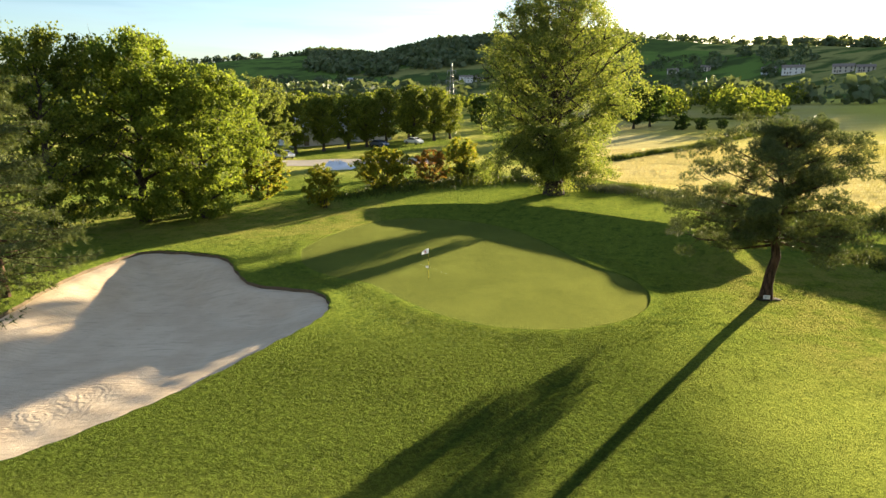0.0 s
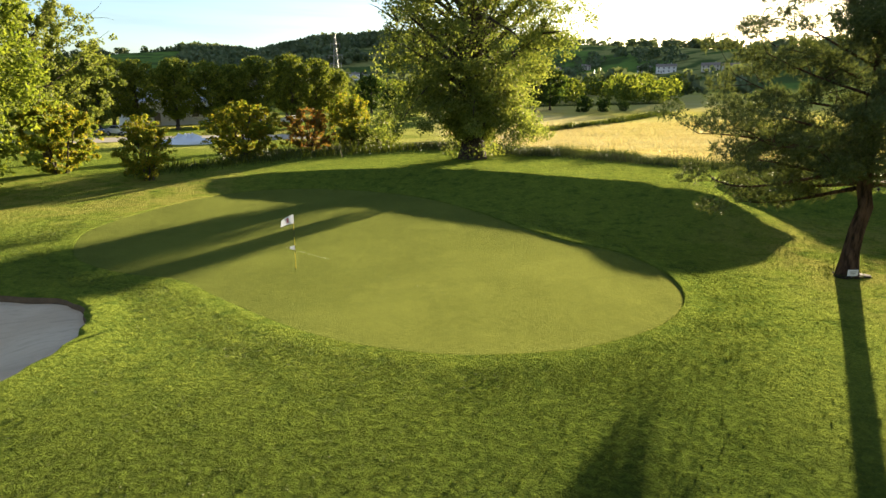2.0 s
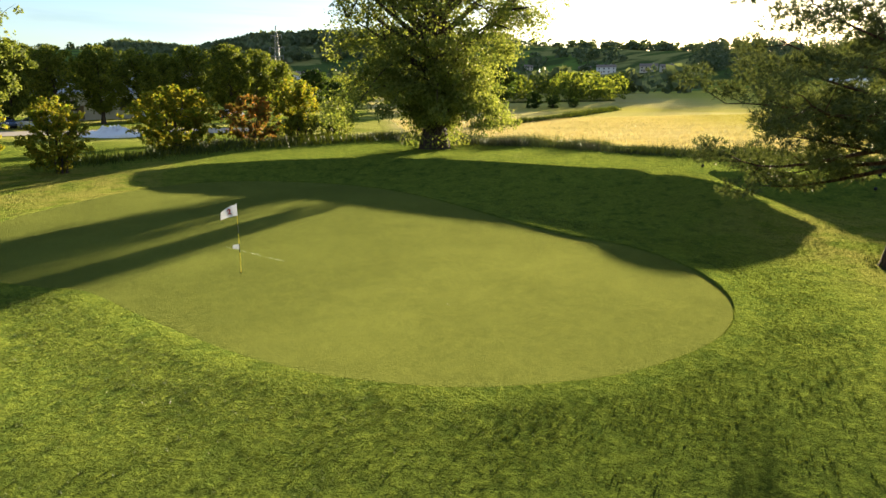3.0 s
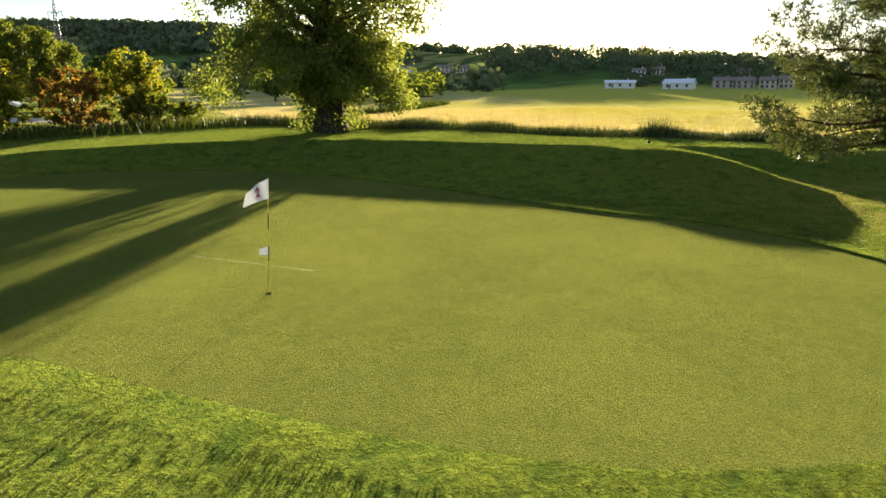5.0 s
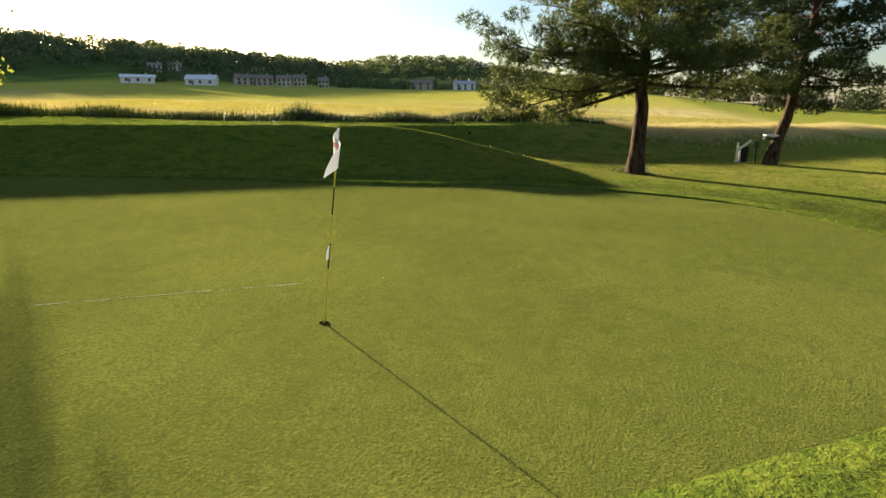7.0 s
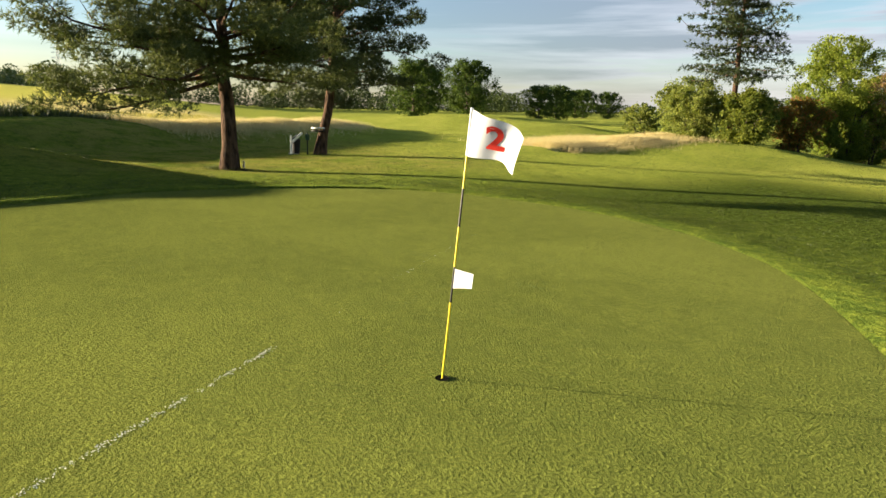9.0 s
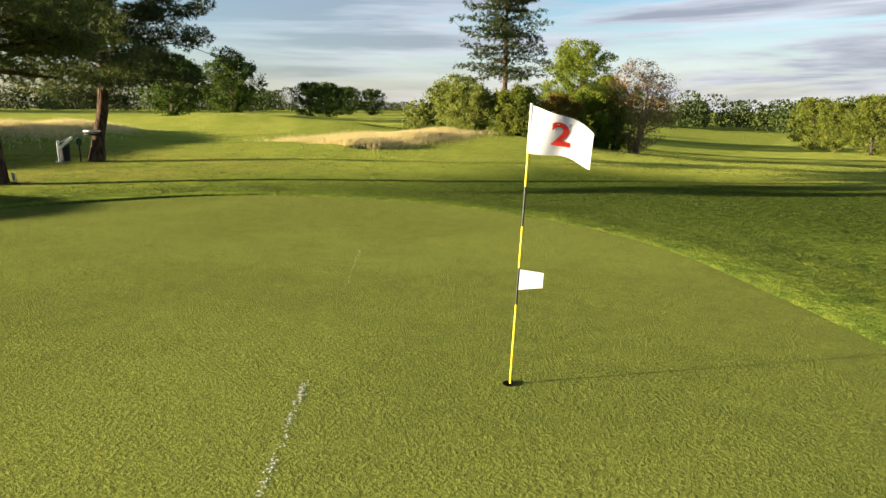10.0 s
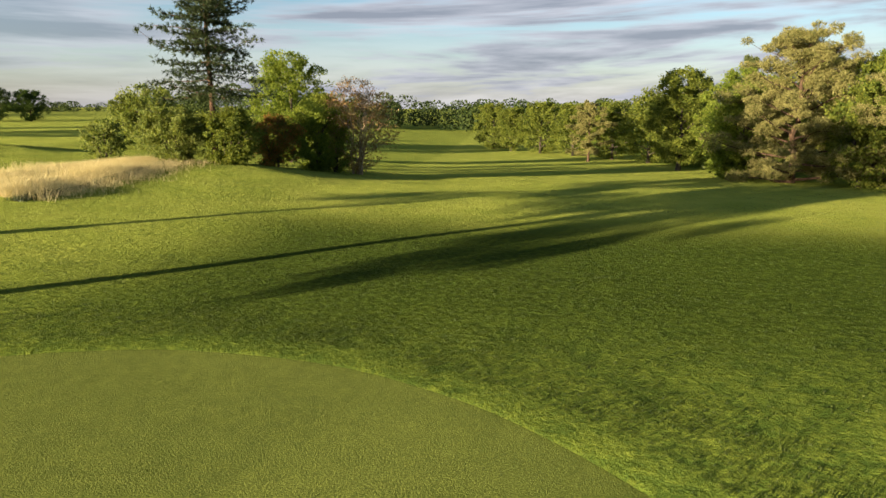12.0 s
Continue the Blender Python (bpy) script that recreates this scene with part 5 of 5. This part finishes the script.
# sign at the foot of the pine
sign = thing("tree_sign", at(19.4, 36.55), "small white sign plate at the foot of the pine", "sign", turn=-8)
part("plate", boxes((0, 0, 0.22, 0.40, 0.025, 0.24, 0, 0.006)), M_WHITE, sign)
part("lettering", boxes((0, -0.015, 0.26, 0.26, 0.004, 0.03), (0, -0.015, 0.19, 0.20, 0.004, 0.03)), M_GREY, sign, "grey bars of unreadable writing")
part("stake", boxes((0, 0.02, 0.04, 0.04, 0.02, 0.26, 0, 0.003)), M_GREY, sign)

# bin and ball washer by the dark pine
bin_ = thing("waste_bin", at(26.65, 31.85), "grey slatted bin with a pale slanting lid by the pine", "bin", turn=-105)
bm = bmesh.new()
cone(bm, (0, 0, 0.05), (0, 0, 0.78), 0.20, 0.25, 14)
part("drum", bm, M_RUBBER, bin_, "dark drum")
part("slat", boxes((-0.25, -0.24, 0.50, 0.10, 0.05, 0.95, 0, 0.008)), M_WHITE, bin_, "pale upright board")
part("slat", boxes((0.05, -0.30, 0.86, 0.72, 0.05, 0.12, 0, 0.008, -0.72)), M_WHITE, bin_, "pale slanting board")
part("lid", boxes((0.05, 0.0, 0.93, 0.55, 0.52, 0.05, 0, 0.01, -0.5)), M_RUBBER, bin_)
part("foot", boxes((-0.12, 0, 0.03, 0.5, 0.3, 0.06, 0, 0.01)), M_GREY, bin_)
washer = thing("ball_washer", at(26.3, 31.35), "dark green golf ball washer on a post", "ball washer")
bm = bmesh.new()
cone(bm, (0, 0, -0.1), (0, 0, 0.75), 0.03, 0.03)
part("post", bm, M_RUBBER, washer)
bm = boxes((0, 0, 0.88, 0.20, 0.18, 0.30, 0, 0.03))
part("casing", bm, M_DKGREEN, washer)
bm = bmesh.new()
cone(bm, (0, 0, 1.02), (0, 0, 1.12), 0.035, 0.03)
part("knob", bm, M_RUBBER, washer)
th = np.linspace(0, 2 * np.pi, 21)
for zz, tied, word in ((1.22, M_RUBBER, "dark"), (1.36, M_WHITE, "pale")):
    strap = Geo()
    strap.tube(np.column_stack([np.cos(th) * 0.31 + 0.05, np.sin(th) * 0.31, np.full(21, zz)]), np.full(21, 0.045), 6)
    band_ob = strap.mesh("tree_band", tied)
    band_ob.location = at(26.1, 30.8)
    tagged(band_ob, word + " band tied round the dark pine's trunk", "band")

# tee markers on the terrace
for mx, my in ((23.8, 52.8), (30.9, 47.7), (29.0, 46.2)):
    mk = thing("tee_marker", at(mx, my), "small dark round tee marker on the terrace", "tee marker", "tee markers")
    bm = bmesh.new()
    bmesh.ops.create_uvsphere(bm, u_segments=12, v_segments=8, radius=0.09, matrix=Matrix.Translation((0, 0, 0.09)))
    part("ball", bm, M_RUBBER, mk)
    bm = bmesh.new()
    cone(bm, (0, 0, -0.08), (0, 0, 0.03), 0.012, 0.02, 8)
    part("spike", bm, M_GREY, mk)


# ---- car park ----
M_GRAVEL = plain("gravel", (0.42, 0.36, 0.27), 0.95, grain=1.5, var=0.25)
M_HEAP = plain("white_heap", (0.75, 0.76, 0.78), 0.6, grain=2.0, var=0.08)
M_GLASS = plain("car_glass", (0.03, 0.035, 0.04), 0.08, spec=0.6, var=0.1)
gv, gf, n = [], [], 0
for i in range(41):
    u = i / 40
    cx_, cy_ = -42 + 40 * u, 98 + 9 * u + 3 * math.sin(u * 3)
    for w in np.linspace(-4.0, 4.0, 9):
        gv.append((cx_ - 0.2 * w, cy_ + w + 0.4 * math.sin(i * 0.9) * abs(w) / 4, float(land(cx_ - 0.2 * w, cy_ + w)) + 0.05))
gv = np.array(gv)
gi = np.arange(len(gv)).reshape(41, 9)
drive = link_mesh("car_park", gv, np.stack([gi[:-1, :-1], gi[1:, :-1], gi[1:, 1:], gi[:-1, 1:]], -1).reshape(-1, 4), M_GRAVEL)
tagged(drive, "pale gravel car park below the avenue", "car park", kind="structure")


def heap(name, x, y, rx, ry, h, mat, label, cat, seed):
    rng = np.random.default_rng(seed)
    v, k = [], 26
    for i in range(11):
        u = i / 10
        for j in range(k):
            t = 2 * math.pi * j / k
            w = u * (1 + 0.12 * math.sin(3 * t + seed) + 0.05 * rng.normal())
            v.append((math.cos(t) * rx * w, math.sin(t) * ry * w, h * (1 - u**1.7) * (1 + 0.22 * math.sin(4 * t + 7 * u) + 0.16 * rng.normal()) - 0.05 * (i == 10)))
    idx = np.arange(11 * k).reshape(11, k)
    f = np.stack([idx[:-1], idx[1:], np.roll(idx[1:], -1, 1), np.roll(idx[:-1], -1, 1)], -1).reshape(-1, 4)
    ob = link_mesh(name, v, f, mat)
    ob.location = at(x, y)
    return tagged(ob, label, cat)


heap("soil_patch", 19.62, 36.98, 0.80, 0.62, 0.05, M_SOIL, "low patch of bare dark soil round the pine's trunk", "soil", 9)
# pale lumpy heap, more like rubble than a sheet
heap("tarpaulin", -17.2, 98.5, 3.3, 2.2, 0.95, M_HEAP, "low lumpy white heap by the car park", "tarpaulin", 5)


def car(name, x, y, turn, paint, label):
    """A parked car: body, cabin glass, four wheels, lights."""
    ob = thing(name, at(x, y, 0.05), label, "car", "parked cars", turn)
    prof = [(-2.1, 0.35), (-2.15, 0.75), (-1.95, 0.95), (-1.35, 1.0), (-0.75, 1.42), (0.55, 1.45), (1.35, 1.0), (2.0, 0.85), (2.15, 0.6), (2.1, 0.35)]
    for nm, wid, lo, mat in (("body", 0.88, 0.0, paint),):
        bm = bmesh.new()
        rows_ = [[bm.verts.new((px, sy * wid * (0.86 if pz > 1.1 else 1.0), pz)) for px, pz in prof] for sy in (-1, 1)]
        for k in range(len(prof)):
            j = (k + 1) % len(prof)
            bm.faces.new((rows_[0][k], rows_[0][j], rows_[1][j], rows_[1][k]))
        bm.faces.new(rows_[0][::-1])
        bm.faces.new(rows_[1])
        bmesh.ops.bevel(bm, geom=bm.edges[:], offset=0.05, segments=2, affect="EDGES")
        part(nm, bm, mat, ob)
    for sy in (-1, 1):
        bm = bmesh.new()
        q = [(-1.2, 1.02), (-0.72, 1.36), (0.52, 1.38), (1.15, 1.02)]
        vs = [bm.verts.new((px, sy * (0.885 if pz < 1.1 else 0.79), pz)) for px, pz in q]
        vs2 = [bm.verts.new((px, sy * (0.86 if pz < 1.1 else 0.765), pz)) for px, pz in q]
        bm.faces.new(vs), bm.faces.new(vs2[::-1])
        for k in range(4):
            bm.faces.new((vs[k], vs2[k], vs2[(k + 1) % 4], vs[(k + 1) % 4]))
        part("side_window", bm, M_GLASS, ob)
        for px in (-1.3, 1.3):
            bm = bmesh.new()
            cone(bm, (px, sy * 0.72, 0.31), (px, sy * 0.92, 0.31), 0.31, 0.31, 16)
            wheel = part("tyre", bm, M_RUBBER, ob)
            bm = bmesh.new()
            cone(bm, (px, sy * 0.90, 0.31), (px, sy * 0.935, 0.31), 0.20, 0.18, 12)
            part("rim", bm, M_GREY, wheel)
        part("headlight", boxes((2.08, sy * 0.6, 0.72, 0.12, 0.3, 0.12, 0, 0.02)), M_WHITE, ob)
    part("windscreen", boxes((0.98, 0, 1.22, 0.05, 1.36, 0.5, 0, 0.01, -1.05)), M_GLASS, ob)
    return ob


M_SILVER = plain("silver_paint", (0.55, 0.57, 0.60), 0.25, 0.5, var=0.06)
M_BLUE = plain("blue_paint", (0.08, 0.11, 0.17), 0.25, 0.2, var=0.1)
car("car", -28.6, 111.0, -35, M_SILVER, "silver car parked under the avenue")
car("car", -33.0, 112.5, -35, M_BLUE, "dark blue car parked under the avenue")
car("car", -14.0, 132.0, -40, M_BLUE, "dark car parked behind the avenue trees")
car("car", -7.0, 137.0, -40, M_WHITE, "white car parked behind the avenue trees")


# ---- lattice mast ----
mast = thing("lattice_mast", at(1.4, 166.0), "grey tapered lattice mast behind the avenue", "mast")
MH = 20.8 - float(land(1.4, 166.0))


def leg_at(k, s):
    w = 1.0 * (1 - s) ** 0.8 + 0.10
    return Vector(((1, 1, -1, -1)[k] * w, (1, -1, -1, 1)[k] * w, s * MH))


for k in range(4):
    bm = bmesh.new()
    cone(bm, leg_at(k, 0) - Vector((0, 0, 0.3)), leg_at(k, 1), 0.07, 0.05, 8)
    part("leg", bm, M_GREY, mast)
    bm = bmesh.new()
    for i in range(14):
        cone(bm, leg_at(k, i / 14), leg_at((k + 1) % 4, (i + 1) / 14), 0.03, 0.03, 5)
        cone(bm, leg_at((k + 1) % 4, i / 14), leg_at(k, (i + 1) / 14), 0.045, 0.045, 5)
        cone(bm, leg_at(k, (i + 1) / 14), leg_at((k + 1) % 4, (i + 1) / 14), 0.045, 0.045, 5)
    part("bracing", bm, M_GREY, mast)
for s, reach_ in ((0.90, 1.3), (0.76, 1.8), (0.66, 1.5)):
    for side_ in (-1, 1):
        tip = Vector((side_ * reach_ * 0.8, side_ * reach_ * -0.6, s * MH))
        bm = bmesh.new()
        for k in range(4):
            cone(bm, leg_at(k, s - 0.02), tip, 0.035, 0.03, 5)
        cone(bm, tip, tip - Vector((0, 0, 0.9)), 0.07, 0.07, 6)
        part("cross_arm", bm, M_GREY, mast, "grey lattice arm with a hanging insulator")


# ---- houses ----
M_WALL = [plain("plaster_cream", (0.58, 0.52, 0.41), 0.9, grain=0.6, var=0.1), plain("plaster_white", (0.72, 0.70, 0.66), 0.9, grain=0.6, var=0.08), plain("stone_wall", (0.44, 0.39, 0.31), 0.95, grain=1.2, var=0.25)]
M_ROOF = [plain("clay_tiles", (0.24, 0.19, 0.15), 0.9, grain=1.4, var=0.3), plain("grey_roof", (0.40, 0.40, 0.41), 0.6, grain=0.8, var=0.1), plain("white_roof", (0.72, 0.73, 0.74), 0.5, grain=0.8, var=0.06)]
M_PANE = plain("window_glass", (0.04, 0.05, 0.06), 0.1, spec=0.5, var=0.1)
M_SHUTTER = plain("shutter_wood", (0.20, 0.16, 0.12), 0.8, var=0.2)


def house(x, y, length, depth, eaves, rise, wall, roof, turn, label, windows=3, floors=2, chimney=True, name="house", sink=0.8):
    """A gabled house: walls, roof with eaves, windows with frames and shutters, door, chimney."""
    ob = thing(name, at(x, y), label, "house", "", turn)
    L, D = length / 2, depth / 2
    bm = bmesh.new()
    prof = [(-D, -sink), (D, -sink), (D, eaves), (0, eaves + rise - 0.1), (-D, eaves)]
    ends = [[bm.verts.new((sx * L, py, pz)) for py, pz in prof] for sx in (-1, 1)]
    for k in range(5):
        j = (k + 1) % 5
        bm.faces.new((ends[0][k], ends[0][j], ends[1][j], ends[1][k]))
    bm.faces.new(ends[0][::-1]), bm.faces.new(ends[1])
    bmesh.ops.recalc_face_normals(bm, faces=bm.faces[:])
    part("wall", bm, wall, ob)
    bm = bmesh.new()
    o, th_ = 0.5, 0.22
    drop = rise * o / D
    prof = [(-D - o, eaves - drop), (0, eaves + rise), (D + o, eaves - drop), (D + o, eaves - drop + th_), (0, eaves + rise + th_), (-D - o, eaves - drop + th_)]
    ends = [[bm.verts.new((sx * (L + o), py, pz)) for py, pz in prof] for sx in (-1, 1)]
    for k in range(6):
        j = (k + 1) % 6
        bm.faces.new((ends[0][k], ends[0][j], ends[1][j], ends[1][k]))
    for e in (ends[0], ends[1]):
        bm.faces.new((e[0], e[1], e[4], e[5])), bm.faces.new((e[1], e[2], e[3], e[4]))
    bmesh.ops.recalc_face_normals(bm, faces=bm.faces[:])
    rf = part("roof", bm, roof, ob)
    if chimney:
        part("chimney", boxes((L * 0.5, D * 0.3, eaves + rise * 0.9 + 0.4, 0.6, 0.6, 1.6, 0, 0.03), (L * 0.5, D * 0.3, eaves + rise * 0.9 + 1.25, 0.75, 0.75, 0.12)), wall, rf)
    for sy in (-1, 1):
        for fl in range(floors):
            zc_ = (fl + 0.52) * eaves / floors
            for k in range(windows):
                wx = -L + (k + 0.5) * length / windows
                win = part("window", boxes((wx, sy * (D + 0.02), zc_, 1.3, 0.10, 1.55, 0, 0.01)), M_SHUTTER, ob)
                part("pane", boxes((wx, sy * (D + 0.075), zc_, 1.08, 0.03, 1.32)), M_PANE, win)
        part("door", boxes((0.25 * length * sy, sy * (D + 0.03), 1.05, 1.1, 0.10, 2.1, 0, 0.01)), M_SHUTTER, ob)
    return ob


def slope_spot(az, elev, eye=(0.0, 0.0, 11.65), r0=420, r1=1100):
    """Where the land rises to that angle over the horizon, seen from the green's approach."""
    for r in np.arange(r0, r1, 4.0):
        x, y = eye[0] + r * math.sin(radians(az)), eye[1] + r * math.cos(radians(az))
        if math.degrees(math.atan2(float(land(x, y)) - eye[2], r)) >= elev:
            return x, y
    return x, y


LOWEYE = (-7.3, 37.6, 2.4)
for az, el, ln, dp, ev, ri, w, rf, label in (
        (19.1, 1.95, 16, 9, 5.5, 2.2, 0, 0, "cream villa with a clay roof on the slope"), (21.6, 2.15, 13, 9, 5.5, 2.2, 0, 0, "small cream villa among trees on the slope"),
        (26.2, 1.85, 16, 10, 5.5, 2.2, 1, 0, "white villa with a clay roof on the slope"), (27.9, 1.8, 24, 11, 8.0, 2.4, 1, 0, "large white villa on the slope"),
        (31.2, 1.85, 20, 10, 6.5, 2.4, 0, 0, "cream villa on the sunlit slope"), (32.6, 1.85, 16, 9, 5.0, 2.0, 0, 0, "low cream villa on the sunlit slope"),
        (1.75, 1.45, 22, 12, 9.0, 2.0, 1, 0, "white block of houses behind the mast"), (2.9, 1.6, 14, 10, 7.0, 2.0, 1, 0, "white villa behind the mast"),
        (-8.3, 1.45, 14, 9, 6.5, 1.5, 0, 1, "pale square house among hillside trees"), (-18.5, 1.5, 10, 8, 5.0, 1.6, 1, 1, "small pale house on the far slope")):
    hx, hy = slope_spot(az, el)
    house(hx, hy, ln * 0.8, dp * 0.85, ev * 0.8, ri, M_WALL[w], M_ROOF[rf], -az + 8 * math.sin(az), label, 4 if ln > 15 else 3)
for az, r, ln, dp, ev, ri, w, rf, fl, label in (
        (49.2, 405, 26, 12, 4.0, 1.6, 1, 2, 1, "long white-roofed shed at the village edge"), (54.0, 400, 24, 14, 4.2, 2.8, 1, 2, 1, "white-roofed barn at the village edge"),
        (57.3, 410, 16, 10, 5.5, 2.2, 2, 0, 2, "stone house in the village"), (58.9, 408, 15, 10, 5.5, 2.4, 2, 0, 2, "stone house with a clay roof in the village"),
        (60.6, 405, 12, 9, 6.0, 2.2, 0, 0, 2, "cream house with a clay roof in the village"), (61.9, 410, 11, 9, 6.5, 2.4, 0, 0, 2, "tall cream house in the village"),
        (63.9, 405, 9, 8, 6.0, 2.2, 0, 0, 2, "narrow cream house in the village"), (72.4, 430, 22, 12, 5.5, 2.6, 2, 0, 2, "stone farmhouse beyond the yellow field"),
        (76.2, 425, 20, 12, 5.0, 2.4, 1, 1, 2, "pale house beyond the yellow field")):
    r *= 0.92
    house(LOWEYE[0] + r * math.sin(radians(az)), LOWEYE[1] + r * math.cos(radians(az)), ln * 0.62, dp * 0.75, ev * 0.68, ri * 0.8, M_WALL[w], M_ROOF[rf], -az + 12 * math.sin(az * 3), label, 3, fl)
for az, el, w, label in ((50.5, 2.5, 1, "white house in the hillside woods"), (52.0, 2.6, 0, "cream house in the hillside woods"), (58.5, 2.4, 0, "cream villa in the hillside woods")):
    hx, hy = slope_spot(az, el, LOWEYE)
    house(hx, hy, 8, 6, 3.6, 1.5, M_WALL[w], M_ROOF[0], -az, label, 3)
for hx, hy, ln, ev, rf, label in ((-29.5, 138.0, 12, 4.0, 2, "low clubhouse with a white roof behind the avenue"), (-19.0, 150.0, 9, 7.0, 0, "white clubhouse gable behind the avenue")):
    house(hx, hy, ln, 8, ev, 2.0, M_WALL[1], M_ROOF[rf], 40, label, 3, 1)

# far power pylon in the east
pyl = thing("power_pylon", (537.0, 22.0, float(land(537.0, 22.0))), "thin grey lattice power pylon on the far skyline", "pylon")
PH = 30.0


def pylon_leg(k, s):
    w = 2.6 * (1 - s) ** 1.4 + 0.35
    return Vector(((1, 1, -1, -1)[k] * w, (1, -1, -1, 1)[k] * w, s * PH))


for k in range(4):
    bm = bmesh.new()
    for i in range(9):
        cone(bm, pylon_leg(k, i / 9) - Vector((0, 0, 0.4 * (i == 0))), pylon_leg(k, (i + 1) / 9), 0.13, 0.13, 5)
    part("leg", bm, M_GREY, pyl)
    bm = bmesh.new()
    for i in range(9):
        cone(bm, pylon_leg(k, i / 9), pylon_leg((k + 1) % 4, (i + 1) / 9), 0.08, 0.08, 4)
        cone(bm, pylon_leg((k + 1) % 4, i / 9), pylon_leg(k, (i + 1) / 9), 0.08, 0.08, 4)
    part("bracing", bm, M_GREY, pyl)
for s in (0.72, 0.84, 0.95):
    bm = bmesh.new()
    cone(bm, (0, -4.0, s * PH), (0, 4.0, s * PH), 0.14, 0.14, 5)
    cone(bm, (0, -4.0, s * PH), (0, 0, s * PH + 1.4), 0.1, 0.1, 5)
    cone(bm, (0, 4.0, s * PH), (0, 0, s * PH + 1.4), 0.1, 0.1, 5)
    part("cross_arm", bm, M_GREY, pyl)

# low bushes in the meadow behind the mound
low = broadleaf("low_bush", at(2.6, 79.5), 2.3, 2.3, "low dark green bush in the meadow behind the mound", "shrub", M_LEAF, 0.0, 0.10, 4500, 95, 6, "round", 0.08, 18, "meadow bushes")
for bx, by, s in ((5.6, 81.5, 0.8), (0.0, 84.0, 0.7), (-10.5, 84.0, 0.75), (16.5, 84.5, 0.6)):
    copy_thing(low, pose(*at(bx, by), 0, 0, bx * 41) @ Matrix.Scale(s, 4))
